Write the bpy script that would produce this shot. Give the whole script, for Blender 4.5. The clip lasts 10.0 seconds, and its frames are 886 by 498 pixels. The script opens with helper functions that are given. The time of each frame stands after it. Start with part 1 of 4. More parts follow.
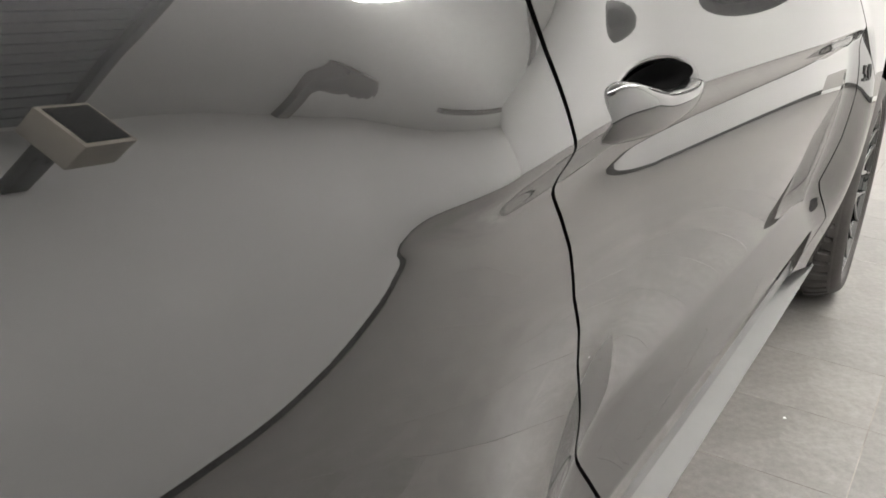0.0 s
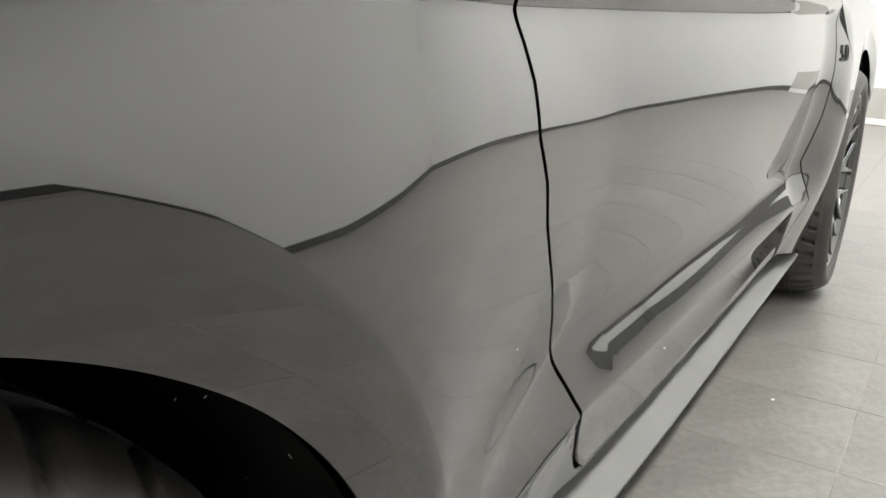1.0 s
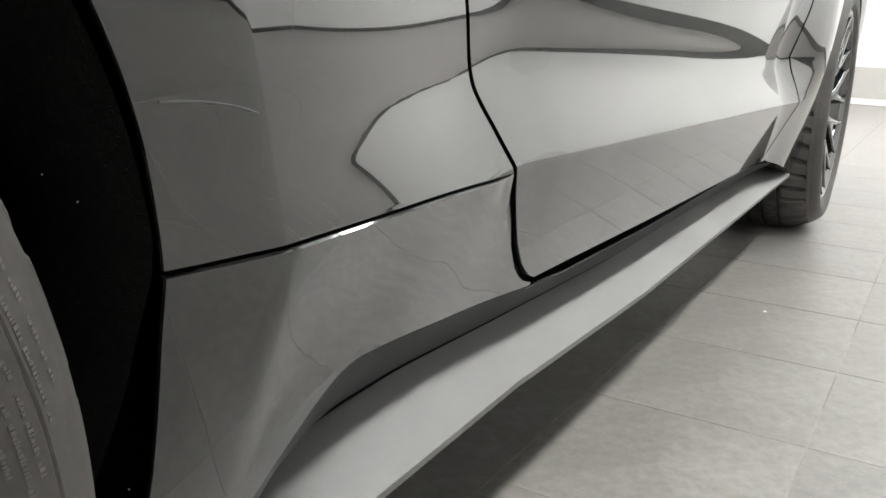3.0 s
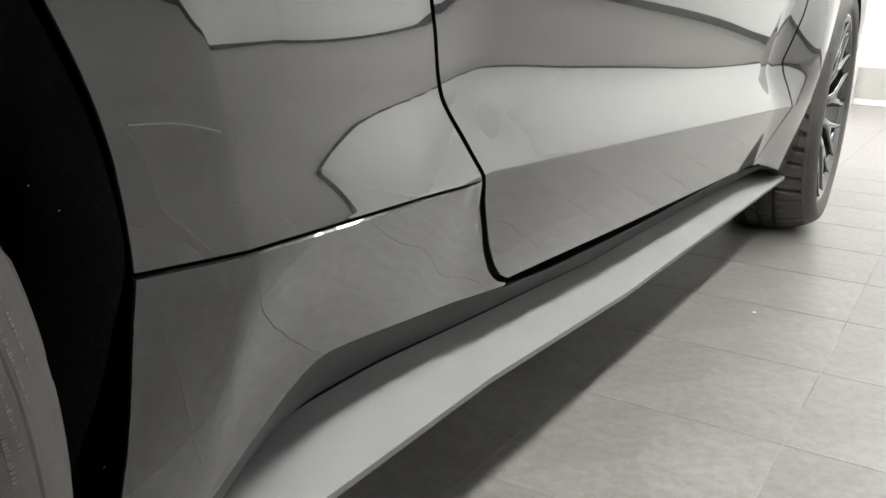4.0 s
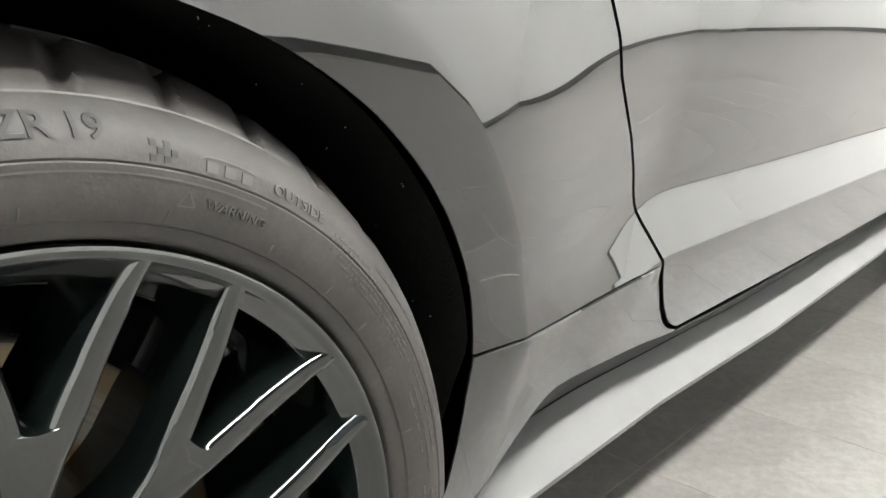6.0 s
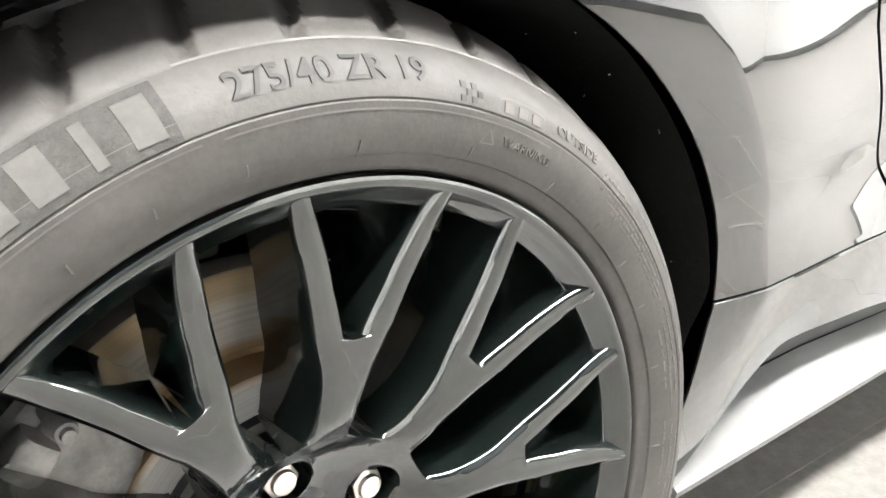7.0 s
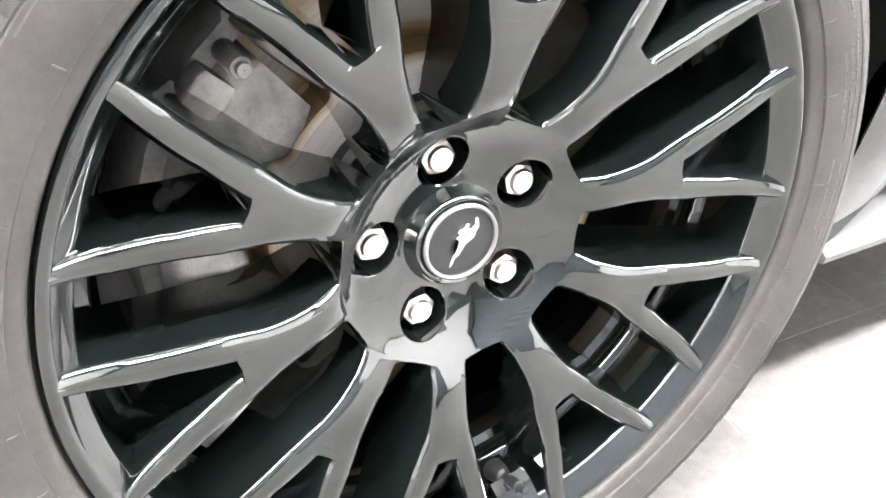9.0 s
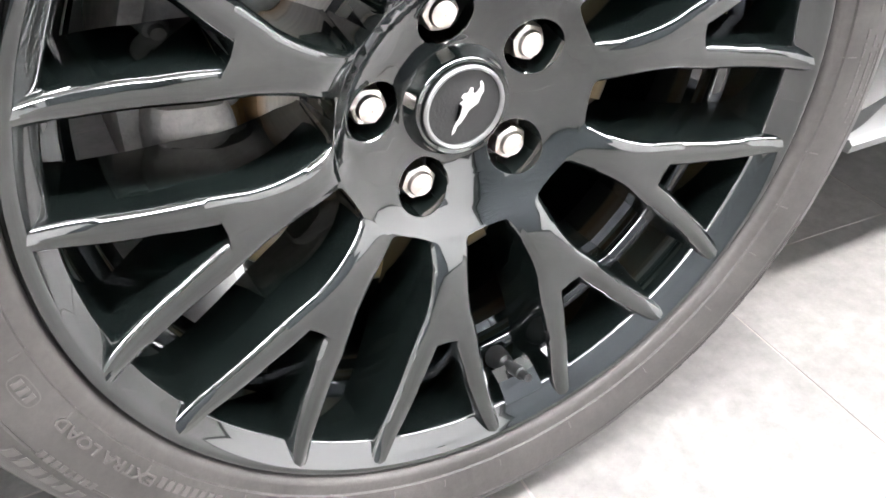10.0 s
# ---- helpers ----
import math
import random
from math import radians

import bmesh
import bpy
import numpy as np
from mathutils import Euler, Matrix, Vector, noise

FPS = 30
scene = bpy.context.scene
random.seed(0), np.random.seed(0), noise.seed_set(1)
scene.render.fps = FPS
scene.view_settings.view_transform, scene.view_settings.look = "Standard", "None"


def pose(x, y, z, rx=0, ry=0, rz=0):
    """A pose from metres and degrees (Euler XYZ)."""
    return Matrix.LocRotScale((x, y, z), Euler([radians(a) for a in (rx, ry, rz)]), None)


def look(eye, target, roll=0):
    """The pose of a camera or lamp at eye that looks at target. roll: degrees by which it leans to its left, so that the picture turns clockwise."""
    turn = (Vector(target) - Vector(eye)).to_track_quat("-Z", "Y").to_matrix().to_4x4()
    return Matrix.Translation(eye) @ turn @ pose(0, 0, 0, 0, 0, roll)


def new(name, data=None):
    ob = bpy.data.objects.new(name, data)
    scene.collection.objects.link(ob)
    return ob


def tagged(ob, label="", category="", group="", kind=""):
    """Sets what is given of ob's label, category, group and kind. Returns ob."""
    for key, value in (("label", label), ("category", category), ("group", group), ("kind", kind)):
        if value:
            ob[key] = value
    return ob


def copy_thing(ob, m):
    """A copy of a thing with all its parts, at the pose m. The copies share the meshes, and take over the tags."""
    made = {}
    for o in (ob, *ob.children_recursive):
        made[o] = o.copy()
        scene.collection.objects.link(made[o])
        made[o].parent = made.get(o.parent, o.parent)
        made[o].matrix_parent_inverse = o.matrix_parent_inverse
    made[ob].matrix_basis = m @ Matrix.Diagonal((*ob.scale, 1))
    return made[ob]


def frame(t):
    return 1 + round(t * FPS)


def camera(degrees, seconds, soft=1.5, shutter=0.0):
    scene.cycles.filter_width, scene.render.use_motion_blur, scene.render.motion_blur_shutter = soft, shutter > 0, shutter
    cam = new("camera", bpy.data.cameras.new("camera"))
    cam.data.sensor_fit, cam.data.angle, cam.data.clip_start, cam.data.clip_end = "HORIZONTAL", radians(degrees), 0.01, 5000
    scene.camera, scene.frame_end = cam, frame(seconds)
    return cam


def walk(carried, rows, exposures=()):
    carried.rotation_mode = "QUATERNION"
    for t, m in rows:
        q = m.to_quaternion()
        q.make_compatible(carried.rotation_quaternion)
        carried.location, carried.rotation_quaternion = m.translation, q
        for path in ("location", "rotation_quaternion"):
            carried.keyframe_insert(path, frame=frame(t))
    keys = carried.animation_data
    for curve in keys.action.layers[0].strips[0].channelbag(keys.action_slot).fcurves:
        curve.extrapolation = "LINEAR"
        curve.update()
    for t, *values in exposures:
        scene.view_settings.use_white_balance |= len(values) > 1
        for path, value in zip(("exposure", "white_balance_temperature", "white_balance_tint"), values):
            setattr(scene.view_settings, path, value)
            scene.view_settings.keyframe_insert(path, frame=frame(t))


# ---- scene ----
cam = camera(54.1, 10.0, soft=1.6)
PATH = [
    (0, (0.001, -0.233, 0.94), (1.638, 0.705, 0.277), 3.2),
    (0.5, (0.007, -0.236, 0.855), (1.668, 0.694, 0.242), 3.1),
    (1, (0.002, -0.263, 0.796), (1.679, 0.674, 0.237), 2.9),
    (1.5, (0.038, -0.277, 0.728), (1.729, 0.658, 0.213), 2.8),
    (2, (0.081, -0.289, 0.656), (1.777, 0.645, 0.155), 2.5),
    (2.5, (0.116, -0.29, 0.59), (1.816, 0.642, 0.101), 2.3),
    (3, (0.132, -0.285, 0.533), (1.824, 0.648, 0.015), 2.2),
    (4.5, (0.08, -0.374, 0.579), (1.748, 0.598, 0.056), 2.3),
    (5, (0.019, -0.426, 0.63), (1.671, 0.578, 0.119), 1.6),
    (5.2, (-0.013, -0.444, 0.653), (1.628, 0.576, 0.138), 1.8),
    (6.3, (-0.169, -0.411, 0.72), (1.197, 0.913, 0.105), 0.8),
    (6.5, (-0.181, -0.406, 0.723), (1.119, 0.97, 0.079), 0.7),
    (7, (-0.208, -0.412, 0.709), (0.949, 1.076, 0.04), -0.5),
    (7.5, (-0.224, -0.417, 0.699), (0.814, 1.128, -0.033), -0.7),
    (8, (-0.237, -0.422, 0.686), (0.713, 1.134, -0.136), -0.2),
    (8.5, (-0.241, -0.424, 0.656), (0.645, 1.118, -0.258), 0.5),
    (9, (-0.242, -0.421, 0.624), (0.592, 1.082, -0.399), 0.7),
    (9.5, (-0.241, -0.417, 0.598), (0.56, 1.048, -0.502), 0.9),
    (10, (-0.231, -0.414, 0.58), (0.536, 1.01, -0.596), 1.1),
]
EXPO = [(0.0, -0.56, 6780, 12), (1.5, -0.46, 6600, 8), (2.5, -0.36, 6550, 9), (5.2, -0.08, 6600, 9), (6.5, 0.78, 6600, 8), (7.0, 1.36, 6620, 9), (8.0, 1.80, 6600, 11),
        (8.5, 1.90, 6550, 13), (9.0, 1.84, 6400, 13), (10.0, 1.30, 6350, 14)]
walk(cam, [(t, look(e, g, r)) for t, e, g, r in PATH], EXPO)

# ---------------------------------------------------------------- world and room light
world = bpy.data.worlds.new("world")
scene.world = world
world.use_nodes = True
world.node_tree.nodes["Background"].inputs[0].default_value = (0.9, 0.95, 1.0, 1)
world.node_tree.nodes["Background"].inputs[1].default_value = 0.05
LAMP_POWER = 38.0

# showroom: x along the car, y across, z up
X0, X1, Y0, Y1, H = -4.6, 7.6, -2.8, 5.2, 3.1


# ---------------------------------------------------------------- materials
class Mat:
    """Small builder for node materials."""

    def __init__(self, name):
        self.m = bpy.data.materials.new(name)
        self.m.use_nodes = True
        self.t = self.m.node_tree
        self.b = self.t.nodes["Principled BSDF"]

    def node(self, kind, **sets):
        n = self.t.nodes.new(kind)
        for k, v in sets.items():
            n.inputs[k].default_value = v
        return n

    def link(self, a, b):
        self.t.links.new(a, b)

    def put(self, **sets):
        for k, v in sets.items():
            self.b.inputs[k.replace("_", " ")].default_value = v
        return self

    def coords(self):
        return self.node("ShaderNodeTexCoord").outputs["Object"]

    def noise(self, scale, detail=4.0, rough=0.6, stretch=None):
        n = self.node("ShaderNodeTexNoise", Scale=scale, Detail=detail, Roughness=rough)
        src = self.coords()
        if stretch:
            mp = self.node("ShaderNodeMapping")
            mp.inputs["Scale"].default_value = stretch
            self.link(src, mp.inputs["Vector"])
            src = mp.outputs["Vector"]
        self.link(src, n.inputs["Vector"])
        return n.outputs["Fac"]

    def ramp(self, fac, stops):
        r = self.node("ShaderNodeValToRGB")
        el = r.color_ramp.elements
        while len(el) < len(stops):
            el.new(0.5)
        for e, (p, c) in zip(el, stops):
            e.position = p
            e.color = (*c, 1) if len(c) == 3 else c
        self.link(fac, r.inputs["Fac"])
        return r.outputs["Color"]

    def mix(self, a, b, fac, mode="MIX"):
        n = self.t.nodes.new("ShaderNodeMix")
        n.data_type, n.blend_type = "RGBA", mode
        for i, v in ((0, fac), (6, a), (7, b)):
            if hasattr(v, "node"):
                self.link(v, n.inputs[i])
            else:
                n.inputs[i].default_value = v if i == 0 else (*v, 1)
        return n.outputs[2]

    def colour(self, out):
        self.link(out, self.b.inputs["Base Color"])
        return self

    def rough(self, fac, lo, hi):
        r = self.node("ShaderNodeMapRange")
        r.inputs["To Min"].default_value, r.inputs["To Max"].default_value = lo, hi
        self.link(fac, r.inputs["Value"])
        self.link(r.outputs[0], self.b.inputs["Roughness"])
        return self

    def bump(self, fac, strength, dist):
        n = self.node("ShaderNodeBump", Strength=strength, Distance=dist)
        self.link(fac, n.inputs["Height"])
        self.link(n.outputs[0], self.b.inputs["Normal"])
        return self


def grey(v, warm=0.0):
    return (v * (1 + warm), v, v * (1 - warm))


def make_paint():
    m = Mat("silver_paint")
    flakes = m.noise(2600.0, 1.0)
    m.colour(m.ramp(flakes, [(0.3, (0.0014, 0.00145, 0.00145)), (0.7, (0.0042, 0.0043, 0.0043))]))
    m.put(Metallic=0.12, Roughness=0.38, Specular_IOR_Level=0.10, Coat_Weight=1.0, Coat_Roughness=0.012, Coat_IOR=1.78)
    return m.m


def make_plain(name, col, rough, metal=0.0, var=0.25, scale=60.0, bump=0.0, dist=0.001, coat=0.0):
    m = Mat(name)
    f = m.noise(scale, 6.0, 0.65)
    lo, hi = [c * (1 - var) for c in col], [min(1.0, c * (1 + var)) for c in col]
    m.colour(m.ramp(f, [(0.25, lo), (0.75, hi)]))
    m.put(Metallic=metal, Coat_Weight=coat, Coat_Roughness=0.03)
    m.rough(m.noise(scale * 0.3, 5.0), max(0.02, rough - 0.08), rough + 0.08)
    if bump:
        m.bump(m.noise(scale * 4, 4.0), bump, dist)
    return m.m


PAINT = make_paint()
WHITE_WALL = make_plain("white_wall_paint", (0.82, 0.82, 0.81), 0.6, var=0.02, scale=3.0, bump=0.15, dist=0.002)
CEILING = make_plain("white_ceiling_paint", (0.8, 0.8, 0.79), 0.7, var=0.02, scale=3.0)
SATIN = make_plain("satin_grey_trim", (0.138, 0.138, 0.134), 0.66, var=0.05, scale=20.0)
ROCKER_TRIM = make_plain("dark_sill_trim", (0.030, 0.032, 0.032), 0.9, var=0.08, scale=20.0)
BASE_DARK = make_plain("dark_skirting_tile", (0.03, 0.03, 0.03), 0.3, var=0.2, scale=12.0)
BASE_GREY = make_plain("grey_base_tile", (0.42, 0.41, 0.39), 0.35, var=0.08, scale=6.0)
PLASTIC = make_plain("black_plastic", (0.012, 0.012, 0.012), 0.5, var=0.3, scale=90.0, bump=0.3)
LINER = make_plain("felt_arch_liner", (0.0045, 0.0045, 0.004), 1.0, var=0.5, scale=160.0, bump=0.6, dist=0.003)
LINER.node_tree.nodes["Principled BSDF"].inputs["Specular IOR Level"].default_value = 0.08
GLOSS = make_plain("gloss_black_lacquer", (0.0032, 0.0046, 0.0042), 0.10, var=0.3, scale=30.0, coat=1.0)
GLOSS.node_tree.nodes["Principled BSDF"].inputs["Coat IOR"].default_value = 1.74
GLOSS.node_tree.nodes["Principled BSDF"].inputs["Specular IOR Level"].default_value = 0.12
# near-black fill that stands for shade in hollows and behind seams
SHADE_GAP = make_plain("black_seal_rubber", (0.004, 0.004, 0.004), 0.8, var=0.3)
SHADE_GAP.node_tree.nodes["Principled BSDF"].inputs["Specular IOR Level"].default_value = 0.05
STEEL = make_plain("machined_steel", (0.55, 0.53, 0.50), 0.28, metal=1.0, var=0.15, scale=50.0)
CAST = make_plain("cast_iron_grey", (0.42, 0.40, 0.37), 0.6, metal=0.1, var=0.45, scale=45.0, bump=0.5, dist=0.002)
BRASS = make_plain("brass_wire", (0.75, 0.60, 0.34), 0.3, metal=1.0, var=0.1)
NUT_STEEL = make_plain("polished_nut_steel", (0.86, 0.78, 0.72), 0.30, metal=1.0, var=0.08, scale=60.0)
RING = make_plain("satin_grey_metal", (0.30, 0.30, 0.30), 0.32, metal=0.8, var=0.05)
GLASS_DARK = make_plain("tinted_glass", (0.01, 0.012, 0.012), 0.03, var=0.1)
BAR_RUBBER = make_plain("raised_bar_rubber", (0.044, 0.041, 0.038), 0.72, var=0.25, scale=90.0, bump=0.2, dist=0.0006)
PANEL_RUBBER = make_plain("ribbed_panel_rubber", (0.030, 0.028, 0.026), 0.92, var=0.4, scale=160.0, bump=0.5, dist=0.001)
BEAD = make_plain("bead_rubber", (0.020, 0.018, 0.017), 0.7, var=0.3, scale=60.0)
LETTER = make_plain("dark_moulded_rubber", (0.015, 0.014, 0.013), 0.65, var=0.2, scale=120.0)
# paler than the tyre wall: edge highlights of raised marks put into the colour
LETTER_LIGHT = make_plain("worn_raised_rubber", (0.062, 0.057, 0.053), 0.5, var=0.2, scale=120.0)
SILVER = make_plain("silver_emblem", (0.75, 0.75, 0.75), 0.25, metal=1.0, var=0.05)


def make_rubber():
    m = Mat("tyre_rubber")
    big, fine = m.noise(14.0, 6.0, 0.7), m.noise(220.0, 5.0, 0.7)
    c = m.mix(m.ramp(big, [(0.3, (0.024, 0.0215, 0.0196)), (0.72, (0.057, 0.052, 0.048))]),
              m.ramp(fine, [(0.35, (0.6, 0.6, 0.6)), (0.65, (1.1, 1.1, 1.1))]), 0.5, "MULTIPLY")
    m.put(Specular_IOR_Level=0.5)
    m.colour(c).rough(big, 0.52, 0.66).bump(fine, 0.25, 0.0008)
    return m.m


def make_disc():
    m = Mat("rusty_brake_disc")
    rings = m.node("ShaderNodeTexNoise", Scale=1.0, Detail=5.0, Roughness=0.6)
    sep = m.node("ShaderNodeSeparateXYZ")
    m.link(m.coords(), sep.inputs[0])
    v = m.node("ShaderNodeCombineXYZ")
    ln = m.node("ShaderNodeVectorMath")
    ln.operation = "LENGTH"
    flat = m.node("ShaderNodeCombineXYZ")
    m.link(sep.outputs[0], flat.inputs[0])
    m.link(sep.outputs[2], flat.inputs[2])
    m.link(flat.outputs[0], ln.inputs[0])
    mul = m.node("ShaderNodeMath")
    mul.operation = "MULTIPLY"
    mul.inputs[1].default_value = 420.0
    m.link(ln.outputs["Value"], mul.inputs[0])
    m.link(mul.outputs[0], v.inputs[0])
    m.link(v.outputs[0], rings.inputs["Vector"])
    unit = m.node("ShaderNodeMath")
    unit.operation = "MULTIPLY"
    unit.inputs[1].default_value = 5.0
    m.link(ln.outputs["Value"], unit.inputs[0])
    bands = m.ramp(unit.outputs[0], [(0.50, (0.74, 0.72, 0.69)), (0.535, (0.34, 0.20, 0.08)), (0.57, (0.48, 0.34, 0.18)), (0.60, (0.74, 0.71, 0.66)), (0.71, (0.74, 0.69, 0.60)), (0.75, (0.58, 0.46, 0.30)), (0.805, (0.52, 0.40, 0.24)), (0.82, (0.24, 0.23, 0.21))])
    rust = m.mix(bands, m.ramp(m.noise(9.0, 6.0, 0.7), [(0.42, (1.0, 1.0, 1.0)), (0.66, (0.88, 0.74, 0.54))]), 0.5, "MULTIPLY")
    m.colour(m.mix(rust, m.ramp(rings.outputs["Fac"], [(0.3, (0.65, 0.63, 0.6)), (0.7, (1.15, 1.1, 1.05))]), 0.7, "MULTIPLY"))
    m.put(Metallic=0.15)
    m.rough(rings.outputs["Fac"], 0.30, 0.48)
    return m.m


def make_tile():
    m = Mat("grey_porcelain_tile")
    info = m.node("ShaderNodeObjectInfo").outputs["Random"]
    cloud, fine = m.noise(3.2, 8.0, 0.68), m.noise(55.0, 6.0, 0.7)
    base = m.ramp(cloud, [(0.30, (0.140, 0.133, 0.126)), (0.55, (0.190, 0.182, 0.173)), (0.75, (0.250, 0.241, 0.231))])
    c = m.mix(base, m.ramp(fine, [(0.3, (0.72, 0.72, 0.72)), (0.7, (1.18, 1.18, 1.18))]), 0.8, "MULTIPLY")
    c = m.mix(c, m.ramp(m.noise(13.0, 7.0, 0.72, (1.0, 1.4, 1.0)), [(0.33, (0.90, 0.895, 0.89)), (0.62, (1.05, 1.05, 1.05))]), 0.7, "MULTIPLY")
    c = m.mix(c, m.ramp(m.noise(170.0, 3.0), [(0.66, (1.0, 1.0, 1.0)), (0.78, (1.5, 1.5, 1.48))]), 0.7, "MULTIPLY")
    c = m.mix(c, m.ramp(info, [(0.0, (0.93, 0.93, 0.93)), (1.0, (1.06, 1.05, 1.04))]), 1.0, "MULTIPLY")
    m.colour(c).rough(cloud, 0.28, 0.44).bump(fine, 0.06, 0.001)
    return m.m


RUBBER, DISC, TILE = make_rubber(), make_disc(), make_tile()
GROUT = make_plain("pale_grout", (0.25, 0.228, 0.21), 0.9, var=0.5, scale=5.0)


def make_lamp(name, power, col=(0.985, 0.99, 0.985)):
    m = Mat(name)
    m.put(Emission_Color=(*col, 1), Emission_Strength=power)
    return m.m


LIGHT = make_lamp("lit_panel", LAMP_POWER)
# added upward fill, only to brighten the ceiling above the panels
LIGHT_UP = make_lamp("lit_upper_panel", LAMP_POWER * 0.80)
LIGHT_SLIM = make_lamp("lit_slim_panel", LAMP_POWER * 1.9)


# ---------------------------------------------------------------- mesh helpers
def thing(name, label, category, at=(0, 0, 0), group="", kind=""):
    e = new(name)
    e.location = at
    return tagged(e, label, category, group, kind)


def finish(ob, smooth=40.0):
    if smooth:
        ob.data.shade_smooth()
        ob.data.set_sharp_from_angle(angle=radians(smooth))
    return ob


def part(name, bm, material, parent=None, label="", smooth=40.0):
    me = bpy.data.meshes.new(name)
    bm.to_mesh(me)
    bm.free()
    me.materials.append(material)
    ob = new(name, me)
    if parent is not None:
        ob.parent = parent
    if label:
        tagged(ob, label)
    return finish(ob, smooth)


def grid_bm(rows, closed=False, bm=None):
    """A bmesh of quads through a list of equally long rows of points."""
    bm = bm or bmesh.new()
    vs = [[bm.verts.new(p) for p in r] for r in rows]
    n = len(rows[0])
    for a, b in zip(vs, vs[1:]):
        for i in range(n if closed else n - 1):
            j = (i + 1) % n
            bm.faces.new((a[i], a[j], b[j], b[i]))
    return bm


def box_bm(lo, hi, bevel=0.0, bm=None):
    b = bmesh.new()
    bmesh.ops.create_cube(b, size=1.0)
    for v in b.verts:
        v.co = Vector([lo[i] + (v.co[i] + 0.5) * (hi[i] - lo[i]) for i in range(3)])
    if bevel:
        bmesh.ops.bevel(b, geom=b.edges[:], offset=bevel, segments=2, affect="EDGES", profile=0.5)
    if bm is None:
        return b
    add_bm(bm, b)
    return bm


def add_bm(dst, src, m=None):
    vmap = {}
    for v in src.verts:
        vmap[v] = dst.verts.new(m @ v.co if m else v.co)
    for f in src.faces:
        dst.faces.new([vmap[v] for v in f.verts])
    src.free()


def lathe_bm(profile, seg, centre=(0, 0, 0), fn=None):
    """Rings round the y axis. profile: (radius, y)."""
    cx, cy, cz = centre
    rows = []
    for r, y in profile:
        row = []
        for i in range(seg):
            a = 2 * math.pi * i / seg
            rr = r + (fn(r, y, i) if fn else 0.0)
            row.append((cx + rr * math.cos(a), cy + y, cz + rr * math.sin(a)))
        rows.append(row)
    return grid_bm(rows, closed=True)


def soft_interp(x, table, w=0.022):
    """Interpolation with rounded corners."""
    return sum(interp(x + k * w / 3, table) for k in range(-3, 4)) / 7


def interp(x, table):
    xs = [p[0] for p in table]
    return float(np.interp(x, xs, [p[1] for p in table]))


def smooth01(a, b, x):
    t = min(1.0, max(0.0, (x - a) / (b - a)))
    return t * t * (3 - 2 * t)




# ---------------------------------------------------------------- the showroom
def slab(name, lo, hi, mat, label, category, kind="structure", bevel=0.0):
    return tagged(part(name, box_bm(lo, hi, bevel), mat, smooth=0), label, category, kind=kind)


floor = slab("floor", (X0 - 0.2, Y0 - 0.2, -0.12), (X1 + 0.2, Y1 + 0.2, -0.0007), GROUT, "grey porcelain tiled showroom floor with pale joints", "floor")
slab("wall_south", (X0 - 0.2, Y0 - 0.2, 0.0), (X1 + 0.2, Y0, H), WHITE_WALL, "white painted showroom wall with dark skirting", "wall")
slab("wall_north", (X0 - 0.2, Y1, 0.0), (X1 + 0.2, Y1 + 0.2, H), WHITE_WALL, "white painted showroom wall beyond the car", "wall")
slab("wall_east", (X1, Y0, 0.0), (X1 + 0.2, Y1, H), WHITE_WALL, "white painted end wall with grey tiled base", "wall")
slab("wall_west", (X0 - 0.2, Y0, 0.0), (X0, Y1, H), WHITE_WALL, "white painted wall behind the car", "wall")
slab("ceiling", (X0 - 0.2, Y0 - 0.2, H), (X1 + 0.2, Y1 + 0.2, H + 0.15), CEILING, "plain white ceiling over the showroom", "ceiling")
slab("baseboard", (X1 - 0.012, Y0 + 0.012, 0.0), (X1, -0.85, 0.07), BASE_DARK, "dark tiled skirting on the end wall", "skirting")
slab("baseboard", (X0, Y0, 0.0), (X1, Y0 + 0.012, 0.07), BASE_DARK, "dark tiled skirting along the white wall", "skirting")
slab("trim", (X1 - 0.03, -0.85, 0.045), (X1, 0.33, 0.28), BASE_GREY, "grey tiled base panel on the end wall", "base panel")
slab("trim", (X1 - 0.045, -0.85, 0.0), (X1, 0.33, 0.042), WHITE_WALL, "white strip under the grey base panel", "skirting")

slab("pillar", (X1 - 0.3, 0.335, 0.0), (X1, 0.62, H), WHITE_WALL, "white painted pillar against the end wall", "pillar")
SHUTTER = make_plain("grey_shutter_metal", (0.13, 0.14, 0.155), 0.45, metal=0.4, var=0.12, scale=8.0)
shutter = thing("roller_shutter", "closed grey metal roller shutter with horizontal slats", "shutter", (-2.5, Y0 + 0.02, 0.0))
slat_me = None
for k in range(26):
    if slat_me is None:
        sl = part("slat", grid_bm([[(0, -0.018 + 0.006 * math.sin(math.pi * t), 0.1 * t), (3.4, -0.018 + 0.006 * math.sin(math.pi * t), 0.1 * t)] for t in np.linspace(0, 1, 9)]), SHUTTER, shutter)
        slat_me = sl.data
    else:
        sl = new("slat", slat_me)
        sl.parent = shutter
    sl.location = (0, 0, 0.02 + 0.1 * k)
for gx in (-0.05, 3.4):
    part("guide_rail", box_bm((gx, -0.018, 0.0), (gx + 0.05, 0.05, 2.7), 0.005), BASE_DARK, shutter, "dark guide rail")
part("shutter_box", box_bm((-0.05, -0.018, 2.62), (3.45, 0.16, 2.95), 0.01), SHUTTER, shutter, "grey shutter box")
